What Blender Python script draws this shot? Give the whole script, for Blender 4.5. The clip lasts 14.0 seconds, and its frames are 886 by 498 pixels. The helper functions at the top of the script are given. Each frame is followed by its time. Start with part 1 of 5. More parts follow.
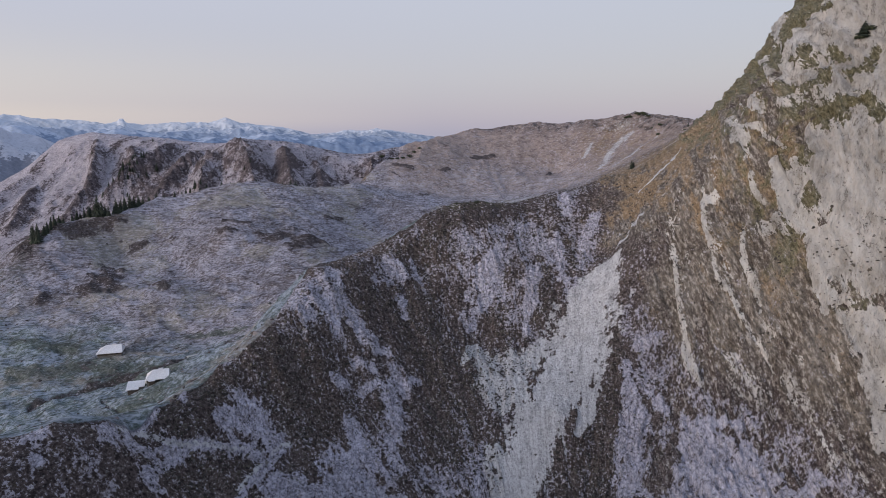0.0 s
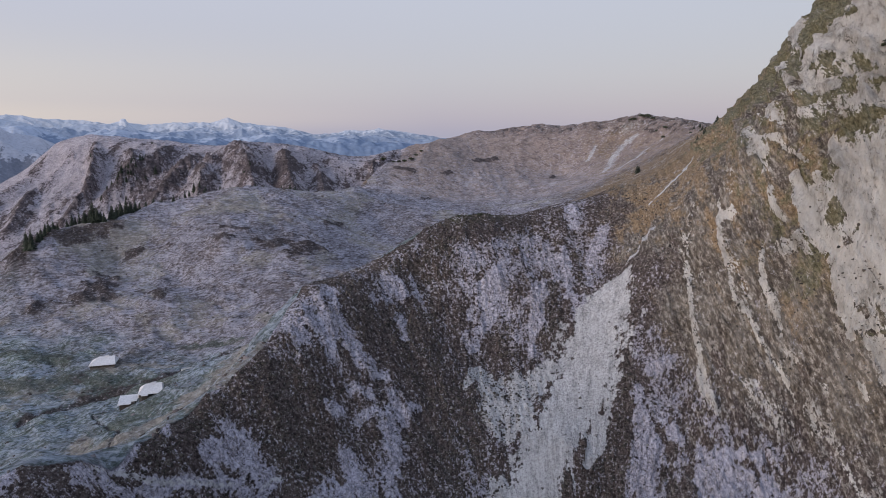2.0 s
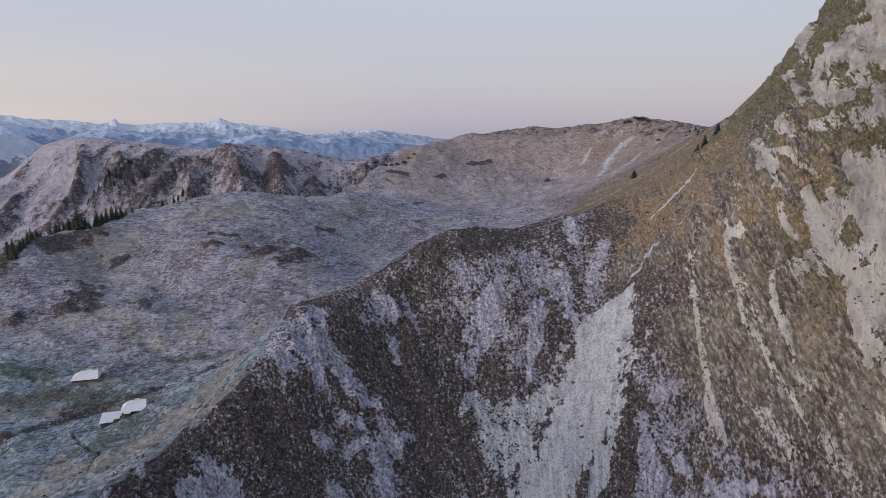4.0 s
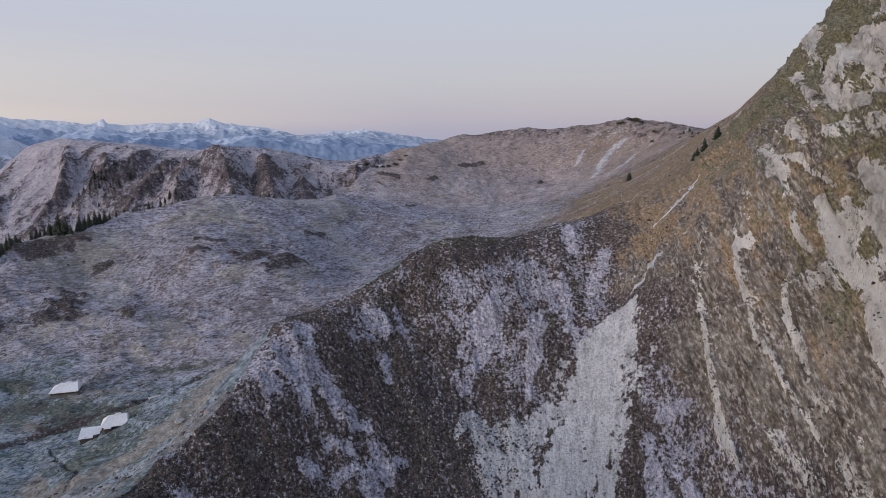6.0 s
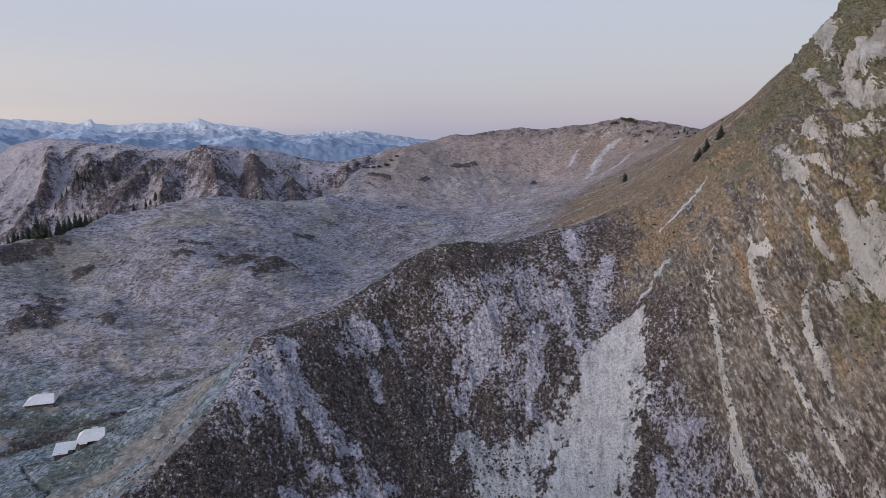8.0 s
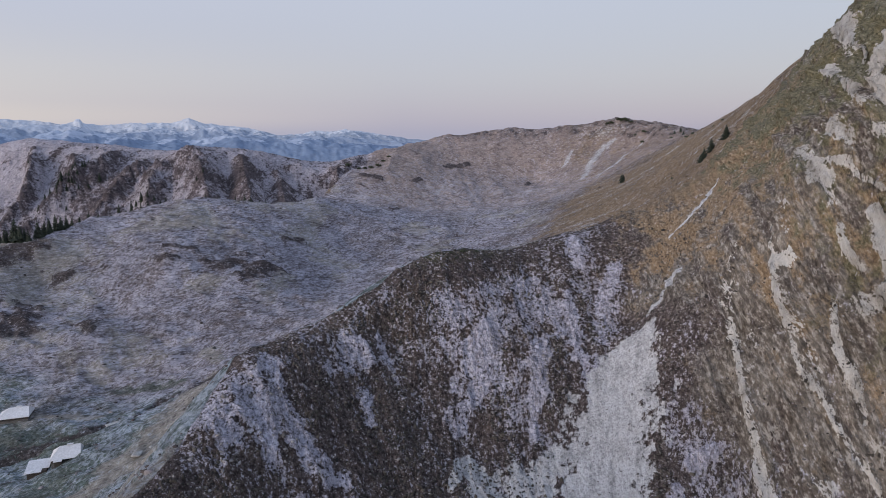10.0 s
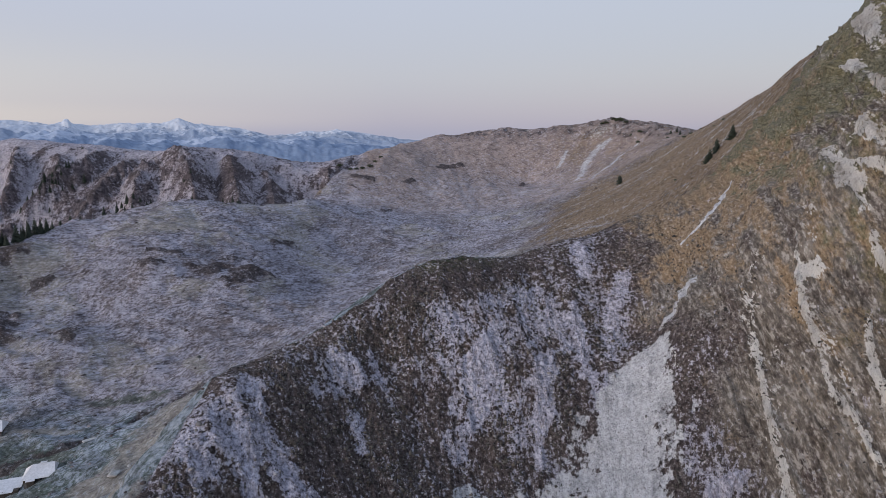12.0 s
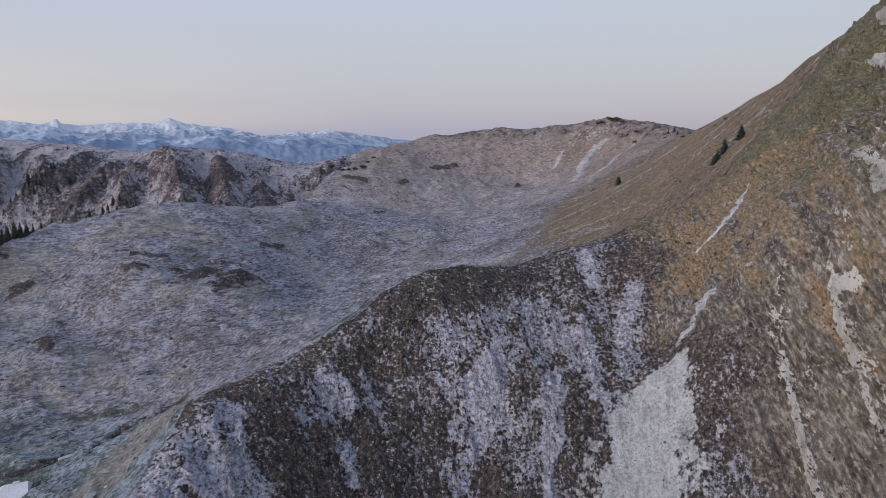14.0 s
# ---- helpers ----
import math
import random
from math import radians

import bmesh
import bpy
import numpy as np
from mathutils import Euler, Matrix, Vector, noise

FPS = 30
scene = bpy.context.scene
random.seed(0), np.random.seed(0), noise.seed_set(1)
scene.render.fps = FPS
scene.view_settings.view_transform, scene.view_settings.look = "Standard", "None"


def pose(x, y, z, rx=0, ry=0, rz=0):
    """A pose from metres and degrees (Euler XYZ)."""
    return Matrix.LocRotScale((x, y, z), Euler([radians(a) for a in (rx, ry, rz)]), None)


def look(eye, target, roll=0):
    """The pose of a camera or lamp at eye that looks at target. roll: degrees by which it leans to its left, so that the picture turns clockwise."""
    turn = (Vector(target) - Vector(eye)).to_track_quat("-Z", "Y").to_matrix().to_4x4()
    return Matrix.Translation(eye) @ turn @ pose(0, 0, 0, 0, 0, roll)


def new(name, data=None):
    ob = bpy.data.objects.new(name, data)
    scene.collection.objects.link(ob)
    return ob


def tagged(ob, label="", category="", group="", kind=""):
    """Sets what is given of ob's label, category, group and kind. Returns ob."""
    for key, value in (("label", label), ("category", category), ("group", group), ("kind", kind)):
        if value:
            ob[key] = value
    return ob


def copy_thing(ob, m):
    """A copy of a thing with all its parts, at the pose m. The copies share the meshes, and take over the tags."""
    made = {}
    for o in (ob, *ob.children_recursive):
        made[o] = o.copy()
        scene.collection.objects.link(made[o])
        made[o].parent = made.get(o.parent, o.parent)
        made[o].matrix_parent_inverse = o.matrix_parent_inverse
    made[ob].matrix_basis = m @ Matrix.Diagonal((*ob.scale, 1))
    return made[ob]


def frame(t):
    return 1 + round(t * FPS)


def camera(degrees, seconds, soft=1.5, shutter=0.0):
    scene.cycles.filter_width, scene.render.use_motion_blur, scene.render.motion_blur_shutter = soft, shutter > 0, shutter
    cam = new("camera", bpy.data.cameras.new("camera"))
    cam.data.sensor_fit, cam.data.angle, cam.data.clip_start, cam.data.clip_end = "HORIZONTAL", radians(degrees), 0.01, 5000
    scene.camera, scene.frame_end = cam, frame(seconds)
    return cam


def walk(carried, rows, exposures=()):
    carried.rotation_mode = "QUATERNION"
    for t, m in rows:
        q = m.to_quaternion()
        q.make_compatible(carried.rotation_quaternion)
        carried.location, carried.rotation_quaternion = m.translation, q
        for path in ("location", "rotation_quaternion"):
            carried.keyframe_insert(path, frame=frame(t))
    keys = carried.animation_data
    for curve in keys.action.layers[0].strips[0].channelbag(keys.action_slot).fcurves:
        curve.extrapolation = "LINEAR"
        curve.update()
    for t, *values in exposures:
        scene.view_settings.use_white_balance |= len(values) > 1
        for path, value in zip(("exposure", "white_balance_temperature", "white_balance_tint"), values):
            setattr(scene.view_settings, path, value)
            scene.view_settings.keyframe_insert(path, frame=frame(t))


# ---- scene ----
cam = camera(69.7, 14.0, soft=0.6)
METRES, EYE, TILT, LEAN, TURN = 80.0, 140.0, -10.0, 0.0, 0.0
ROWS = [
    (0.0, 0.0, 0.0, 0.0, 0.0, 0.0, -0.0),
    (0.5, 0.0022, 0.0309, 0.0155, 0.23, -0.01, -0.03),
    (1.0, 0.0027, 0.0607, 0.0307, 0.3, -0.01, -0.05),
    (1.5, 0.0029, 0.0903, 0.0469, 0.3, -0.01, -0.07),
    (2.0, 0.0029, 0.1194, 0.0633, 0.2, -0.03, -0.04),
    (2.5, 0.002, 0.1481, 0.0793, 0.08, -0.02, -0.03),
    (3.0, 0.0011, 0.1762, 0.0955, -0.08, -0.03, -0.01),
    (3.5, 0.0002, 0.2046, 0.1122, -0.24, -0.04, 0.03),
    (4.0, -0.0008, 0.2321, 0.1287, -0.41, -0.05, 0.05),
    (6.5, -0.0098, 0.3837, 0.1733, -1.38, -0.03, 0.23),
    (7.0, -0.0114, 0.4196, 0.179, -1.58, -0.03, 0.26),
    (7.5, -0.0127, 0.4572, 0.1851, -1.76, -0.03, 0.3),
    (8.0, -0.0141, 0.4957, 0.1913, -1.95, -0.02, 0.32),
    (10.5, -0.0229, 0.6859, 0.2244, -2.85, -0.02, 0.48),
    (11.0, -0.0247, 0.7233, 0.2308, -3.04, -0.02, 0.51),
    (11.5, -0.0264, 0.7609, 0.2374, -3.2, -0.02, 0.54),
    (12.0, -0.0281, 0.7987, 0.2437, -3.37, -0.01, 0.57),
    (12.5, -0.0295, 0.8367, 0.2499, -3.54, -0.01, 0.6),
    (13.0, -0.0309, 0.8747, 0.2566, -3.68, -0.03, 0.64),
    (13.5, -0.0324, 0.9127, 0.2633, -3.85, -0.02, 0.67),
    (14.0, -0.0339, 0.9505, 0.2698, -4.0, -0.01, 0.7),
]
walk(cam, [(t, pose(0, 0, EYE, TILT, LEAN, TURN) @ pose(METRES * x, METRES * y, METRES * z, 90 + pitch, roll, yaw)) for t, x, y, z, yaw, pitch, roll in ROWS],
     [(0.0, 0.0, 6620, 10), (4.0, 0.0, 6600, 10), (10.0, 0.0, 6440, 9), (14.0, 0.0, 6420, 8)])


# ---- sky and light ----
world = bpy.data.worlds.new("dusk_sky")
scene.world = world
world.use_nodes = True


def wire(nt, a, out, b, inp):
    nt.links.new(a.outputs[out], b.inputs[inp])


def ramp_of(nt, stops, interp="LINEAR"):
    node = nt.nodes.new("ShaderNodeValToRGB")
    node.color_ramp.interpolation = interp
    el = node.color_ramp.elements
    while len(el) < len(stops):
        el.new(0.5)
    for e, (p, c) in zip(el, stops):
        e.position, e.color = p, (*c, 1.0) if len(c) == 3 else c
    return node


def math_of(nt, op, a, b=None, c=None, clamp=False):
    node = nt.nodes.new("ShaderNodeMath")
    node.operation, node.use_clamp = op, clamp
    for i, v in enumerate((a, b, c)):
        if v is None:
            continue
        if isinstance(v, (int, float)):
            node.inputs[i].default_value = v
        else:
            nt.links.new(v, node.inputs[i])
    return node.outputs[0]


def mix_of(nt, fac, a, b, blend="MIX"):
    node = nt.nodes.new("ShaderNodeMix")
    node.data_type, node.blend_type = "RGBA", blend
    for sock, v in ((node.inputs[0], fac), (node.inputs[6], a), (node.inputs[7], b)):
        if isinstance(v, (int, float)):
            sock.default_value = v
        elif isinstance(v, tuple):
            sock.default_value = (*v, 1.0)
        else:
            nt.links.new(v, sock)
    return node.outputs[2]


SUN_AZIMUTH, SUN_HEIGHT = radians(-126), radians(9)     # from straight ahead, to the left; soft afterglow


def build_sky():
    nt = world.node_tree
    nt.nodes.clear()
    out = nt.nodes.new("ShaderNodeOutputWorld")
    coord = nt.nodes.new("ShaderNodeTexCoord")
    sep = nt.nodes.new("ShaderNodeSeparateXYZ")
    wire(nt, coord, "Generated", sep, 0)
    up = ramp_of(nt, [(0.0, (0.28, 0.28, 0.34)), (0.490, (0.37, 0.39, 0.51)), (0.502, (0.36, 0.375, 0.50)), (0.522, (0.395, 0.402, 0.52)),
                      (0.545, (0.435, 0.442, 0.545)), (0.60, (0.468, 0.488, 0.605)), (0.68, (0.472, 0.525, 0.69)), (1.0, (0.47, 0.565, 0.79))])
    wire(nt, coord, "Generated", sep, 0)
    z01 = math_of(nt, "MULTIPLY_ADD", sep.outputs[2], 0.5, 0.5)
    nt.links.new(z01, up.inputs[0])
    # warm band low over the horizon on the side where the sun went down
    band = ramp_of(nt, [(0.498, (0, 0, 0)), (0.512, (1, 1, 1)), (0.526, (0.62, 0.62, 0.62)), (0.585, (0, 0, 0))], "EASE")
    nt.links.new(z01, band.inputs[0])
    side = math_of(nt, "MULTIPLY_ADD", sep.outputs[0], -1.1, -0.02, clamp=True)
    glow = math_of(nt, "MULTIPLY", side, band.outputs[0])
    col = mix_of(nt, glow, up.outputs[0], (0.68, 0.63, 0.575))
    breadth = ramp_of(nt, [(0.2, (1.05, 1.05, 1.05)), (0.5, (1.0, 1.0, 1.0)), (0.8, (0.93, 0.93, 0.945))])
    nt.links.new(math_of(nt, "MULTIPLY_ADD", sep.outputs[0], 0.5, 0.5), breadth.inputs[0])
    col = mix_of(nt, 1.0, col, breadth.outputs[0], "MULTIPLY")
    sky = nt.nodes.new("ShaderNodeTexSky")
    sky.sky_type, sky.sun_disc = "NISHITA", False
    sky.sun_elevation, sky.sun_rotation = radians(3), SUN_AZIMUTH
    bg_sky, bg = nt.nodes.new("ShaderNodeBackground"), nt.nodes.new("ShaderNodeBackground")
    wire(nt, sky, 0, bg_sky, 0)
    bg_sky.inputs[1].default_value = 0.05
    nt.links.new(col, bg.inputs[0])
    bg.inputs[1].default_value = 1.0
    add = nt.nodes.new("ShaderNodeAddShader")
    wire(nt, bg, 0, add, 0)
    wire(nt, bg_sky, 0, add, 1)
    wire(nt, add, 0, out, 0)


build_sky()
sun_data = bpy.data.lights.new("sun", "SUN")
sun_data.energy, sun_data.angle, sun_data.color = 2.35, radians(22), (1.0, 0.88, 0.80)
sun = new("sun", sun_data)
sun.matrix_world = look((math.sin(SUN_AZIMUTH) * 900, math.cos(SUN_AZIMUTH) * 900, 900 * math.tan(SUN_HEIGHT)), (0, 0, 0))


# ---- terrain: heights ----
def lattice(ix, iy, seed):
    h = (ix.astype(np.int64) * 374761393 + iy.astype(np.int64) * 668265263 + seed * 974634777) & 0xFFFFFFFF
    h = ((h ^ (h >> 13)) * 1274126177) & 0xFFFFFFFF
    return ((h ^ (h >> 16)) & 0xFFFF).astype(np.float32) * np.float32(2 * math.pi / 65536)


def grain(x, y, seed=0):
    """Gradient noise, about -0.7 to 0.7."""
    x, y = np.asarray(x, np.float32), np.asarray(y, np.float32)
    ix, iy = np.floor(x), np.floor(y)
    fx, fy = x - ix, y - iy
    ux, uy = fx * fx * fx * (fx * (fx * 6 - 15) + 10), fy * fy * fy * (fy * (fy * 6 - 15) + 10)

    def corner(dx, dy):
        a = lattice(ix + dx, iy + dy, seed)
        return np.cos(a) * (fx - dx) + np.sin(a) * (fy - dy)
    a = corner(0, 0) * (1 - ux) + corner(1, 0) * ux
    b = corner(0, 1) * (1 - ux) + corner(1, 1) * ux
    return a * (1 - uy) + b * uy


def layers(x, y, size, octaves, seed=0, fall=0.5, ridged=False):
    """Several octaves of noise, the largest of that size in metres."""
    total, amp = 0, 1.0
    for k in range(octaves):
        n = grain(x / size + 17.3 * k, y / size - 9.1 * k, seed + k)
        total = total + amp * ((0.5 - 2.0 * np.abs(n)) if ridged else n)
        size, amp = size / 2.03, amp * fall
    return total


def smooth(a, b, v):
    t = np.clip((v - a) / (b - a), 0, 1)
    return t * t * (3 - 2 * t)


# landform lines: x, y, height
CREST = [(-130, 40, 96), (-104, 76, 92), (-81, 106, 86.5), (-73, 112, 87.5), (-67, 119, 85), (-66, 123, 81.5), (-60, 139, 82.5), (-55.5, 150, 85), (-50, 157, 87.5), (-47, 162.5, 90),
         (-45, 171, 93), (-43, 180, 97), (-41, 189, 101), (-38, 194, 101.5), (-31, 203, 102), (-22.5, 207.5, 105), (-15, 212, 108.8), (-7, 219.5, 113.5), (4, 227, 117),
         (13, 230.5, 117.3), (21, 233, 116.2), (32, 237.5, 117.2), (44, 241, 120.2), (55, 245.5, 122), (63, 250, 125)]
BACK_SLOPE = [[(-92, 128, 62), (-82, 140, 60), (-72, 155, 64), (-66, 172, 68), (-60, 190, 74), (-54, 210, 76), (-42, 219, 84), (-25, 231, 90), (-8, 242, 98), (12, 250, 103), (35, 258, 106), (58, 268, 112)],
              [(-105, 140, 46), (-95, 190, 41), (-80, 225, 45), (-60, 250, 55), (-35, 270, 66), (0, 285, 80), (40, 290, 92)],
              [(-150, 180, 18), (-125, 240, 26), (-102, 276, 35), (-91, 315, 43), (-60, 350, 50), (-20, 380, 60), (30, 400, 72), (75, 410, 85)]]
BOWL = [[(-64, 124, 76), (-55, 126, 68), (-48, 146, 75), (-42, 139, 65), (-28, 162, 77), (-23, 148, 62.5), (-20, 184, 89.5)],
        [(-7, 164, 68), (-6, 203, 96), (12, 187, 76), (13, 170, 70), (13, 199, 89), (13, 208, 101), (30, 159, 69), (30, 190, 80), (28, 202, 94), (31, 213, 101)],
        [(50, 171, 76), (50, 185, 88), (47, 195, 91), (53, 211, 99), (49, 215, 103), (59, 186, 96), (63, 205, 112), (66, 216, 112.5), (64, 158, 67), (65, 173, 81)],
        [(-90, 70, 70), (-70, 80, 62), (-50, 100, 54), (-12, 142, 58), (17, 148, 57.5), (40, 149, 54), (63, 142, 56), (0, 100, 34), (40, 100, 30), (80, 100, 36)],
        [(-100, 0, 66), (0, 40, 8), (60, 40, 4), (120, 40, 20), (0, -60, -30), (-120, -80, 40), (120, -80, -10)]]
BUTTRESS = [[(86, 142, 60), (87, 156, 75), (86, 163, 90), (87, 168, 102), (88, 176, 117), (89, 184, 131), (93, 189, 148), (99.5, 196, 158.5), (106, 198, 169), (116, 202, 189), (125, 208, 213)],
            [(78, 164, 84), (78, 171, 97), (78, 176, 108), (76, 187, 119), (81, 190, 132), (84, 195, 142), (69, 175, 93), (71, 186, 104), (67, 191, 110)],
            [(97, 150, 86), (97, 157, 100), (98, 162, 117), (98, 168, 134), (100, 174, 145), (101, 182, 154), (106, 190, 171)],
            [(112, 140, 84), (112, 148, 108), (113, 156, 134), (114, 165, 152), (116, 176, 170), (122, 192, 205), (140, 170, 200), (160, 215, 245), (135, 110, 80), (170, 120, 120)]]
GRASS_FLANK = [[(78, 230, 128.5), (84, 233, 131.5), (88, 236, 136.5), (96, 244, 144), (107, 220, 163.5), (117.5, 226, 177)],
               [(97, 254, 143), (99, 246, 146.5), (108, 255, 151.5), (108, 243, 156), (114, 248, 161.5), (116, 243, 166), (119, 246, 171.5), (115, 234, 174.5)],
               [(80, 290, 108), (100, 300, 122), (120, 311, 141), (139, 303, 160.5), (150, 303, 172)],
               [(90, 400, 92), (120, 400, 108), (150, 400, 128), (178, 400, 152), (195, 398, 165)],
               [(110, 502, 92), (147, 496, 114), (173, 490, 131), (198, 488, 151), (212, 486, 159)],
               [(163, 541, 115.5), (173, 574, 113), (205, 590, 130), (235, 585, 151), (255, 640, 151), (230, 660, 134)]]
SUMMIT_RIDGE = [(119, 235, 179.5), (131, 262, 178.5), (152, 303, 180), (172, 350, 179.5), (203, 425, 174.5), (227, 500, 168.5), (232, 535, 162), (238, 588, 152.5), (262, 650, 151.5)]
MEADOW = [[(-138, 288, 23.5), (-181, 330, 24), (-123, 297, 32), (-124, 330, 26), (-105, 343, 33), (-146, 360, 30), (-153, 343, 26), (-115, 382, 39), (-143, 394, 41), (-170, 389, 48)],
          [(-227, 339, 28), (-196, 283, 16), (-181, 295, 17), (-241, 373, 38), (-220, 396, 46), (-227, 441, 56), (-175, 420, 46), (-290, 330, 20), (-260, 220, 0), (-330, 420, 40)],
          [(-277, 426, 74), (-269, 440, 80), (-237, 461, 83), (-154, 448, 76), (-165, 470, 80), (-119, 467, 72), (-100, 460, 72), (-96, 513, 76), (-72, 513, 66), (-50, 546, 65)],
          [(-60, 470, 50), (-40, 430, 52), (-21, 576, 76), (-157, 530, 97), (-215, 520, 91), (-150, 500, 88), (-120, 530, 90)],
          [(0, 480, 62), (40, 520, 66), (78, 540, 75), (52, 685, 85), (-8, 659, 82), (20, 600, 75), (110, 620, 84), (-60, 640, 86), (-330, 500, 55), (-380, 600, 30)]]
DOME_EDGE = [(-262, 468, 80), (-250, 476, 82), (-242, 500, 86), (-228, 527, 91.5), (-206, 541, 95.3), (-183, 549, 99.3), (-160, 555, 102), (-136, 560, 98.5), (-115.5, 566, 94.5), (-96, 580, 95), (-82, 620, 95)]
BEHIND_DOME = [(-290, 500, 62), (-270, 530, 62), (-250, 562, 66), (-220, 582, 70), (-180, 595, 74), (-145, 605, 74), (-115, 625, 76), (-108, 670, 78), (-105, 710, 80), (-110, 750, 86)]
NOSE = [(-87, 668, 92), (-79, 700, 100.5), (-66, 730, 111), (-38, 745, 116.5), (-16, 800, 133)]
FAR_RIDGE = [[(-640, 900, 62), (-600, 900, 80), (-560, 898, 103), (-525, 896, 122), (-492, 895, 133), (-450, 878, 133), (-423, 888, 135.5), (-391, 892, 135.5), (-343, 858, 134), (-292, 810, 128.5), (-268, 790, 130.5), (-251, 780, 137.5),
              (-228, 785, 132), (-194, 791, 131.5), (-164, 796, 128), (-135, 805, 122.5), (-105, 816, 119.5), (-77, 796, 123), (-60, 786, 126)],
             [(-523, 848, 84), (-429, 823, 98), (-368, 775, 102), (-303, 759, 92), (-295, 757, 106), (-240, 740, 96), (-190, 740, 90), (-147, 793, 112), (-140, 745, 86)],
             [(-480, 740, 40), (-400, 700, 30), (-320, 680, 40), (-250, 650, 55), (-190, 660, 62), (-150, 690, 74), (-600, 780, 50), (-560, 640, 0)]]
PLATEAU = [[(-92, 770, 96), (-55, 700, 104), (46, 785, 113), (54, 760, 107), (132, 766, 96), (180, 723, 109)],
           [(208, 783, 133), (217, 795, 144), (231, 741, 132), (266, 729, 155.5), (256, 770, 163), (244, 809, 170.5), (218, 825, 165), (180, 850, 160), (127, 866, 158), (135, 885, 157)],
           [(90, 870, 154), (40, 868, 149), (4, 850, 141), (-2, 881, 137), (-40, 870, 131), (290, 700, 150), (310, 800, 150), (200, 930, 130), (60, 940, 125), (-60, 930, 105)]]
OUTER = [(-500, 1050, 60), (-200, 1000, 60), (100, 1100, 60), (400, 1000, 60), (-800, 1000, 40), (-900, 700, 0), (-800, 300, -60), (-500, 400, 0), (-500, 100, -60),
         (-300, -200, 0), (0, -300, -60), (300, -300, 0), (500, 0, 80), (300, 200, 220), (260, 330, 200), (300, 480, 165), (350, 620, 150), (500, 400, 130), (500, 700, 110)]


def densify(line, step):
    pts = []
    for a, b in zip(line, line[1:]):
        n = max(1, int(math.dist(a[:2], b[:2]) / step))
        pts += [tuple(a[i] + (b[i] - a[i]) * k / n for i in range(3)) for k in range(n)]
    return pts + [line[-1]]


KNOTS = densify(CREST, 6) + densify(SUMMIT_RIDGE, 14) + densify(FAR_RIDGE[0], 16) + densify(DOME_EDGE, 10) + BEHIND_DOME + densify(NOSE, 12) + list(OUTER)
for block in (BACK_SLOPE, BOWL, BUTTRESS, GRASS_FLANK, MEADOW, FAR_RIDGE[1:], PLATEAU):
    for line in block:
        KNOTS += line
KNOTS = np.array(KNOTS, np.float64)


def fit_surface(knots):
    """Distance-kernel surface through the landform lines, slightly relaxed."""
    d = np.hypot(knots[:, None, 0] - knots[None, :, 0], knots[:, None, 1] - knots[None, :, 1])
    n = len(knots)
    a = np.zeros((n + 3, n + 3))
    a[:n, :n] = d - 0.8 * np.eye(n)
    a[:n, n] = a[n, :n] = 1
    a[:n, n + 1:] = knots[:, :2]
    a[n + 1:, :n] = knots[:, :2].T
    return np.linalg.solve(a, np.concatenate([knots[:, 2], np.zeros(3)]))


WEIGHTS = fit_surface(KNOTS)


def base_height(x, y):
    x, y = np.asarray(x, np.float32).ravel(), np.asarray(y, np.float32).ravel()
    z = np.empty(len(x), np.float32)
    kx, ky, w = KNOTS[:, 0].astype(np.float32), KNOTS[:, 1].astype(np.float32), WEIGHTS.astype(np.float32)
    for i in range(0, len(x), 40000):
        px, py = x[i:i + 40000], y[i:i + 40000]
        d = np.sqrt((px[:, None] - kx) ** 2 + (py[:, None] - ky) ** 2)
        z[i:i + 40000] = d @ w[:-3] + w[-3] + w[-2] * px + w[-1] * py
    r = np.hypot(x, y - 300)
    away = smooth(850, 1500, r)
    hills = 20 + 60 * layers(x, y, 900, 3, 5) - 0.02 * r
    return z * (1 - away) + hills * away


# ---- terrain: mesh ----
def spread(stops):
    """Radii with a step that changes from stop to stop: (radius, count up to the next)."""
    out = []
    for (a, n), (b, _) in zip(stops, stops[1:]):
        out += list(np.linspace(a, b, n, endpoint=False))
    return np.array(out + [stops[-1][0]])


radii = spread([(4, 20), (100, 30), (132, 405), (262, 230), (640, 250), (1110, 45), (4900, 0)])
angles = np.radians(np.concatenate([np.linspace(-39, 41, 900, endpoint=False), np.linspace(41, 321, 110, endpoint=False)]))
ROWS_N, COLS_N = len(radii), len(angles)
A, R = np.meshgrid(angles, radii)
GX, GY = (np.sin(A) * R).ravel().astype(np.float32), (np.cos(A) * R).ravel().astype(np.float32)
GZ = base_height(GX, GY)


def normals_of(x, y, z):
    p = np.stack([x, y, z], 1).reshape(ROWS_N, COLS_N, 3)
    dr = np.gradient(p, axis=0)
    da = (np.roll(p, -1, 1) - np.roll(p, 1, 1)) / 2
    n = np.cross(da, dr).reshape(-1, 3)
    n *= np.sign(n[:, 2:3] + 1e-9)
    return n / np.maximum(np.linalg.norm(n, axis=1, keepdims=True), 1e-9)


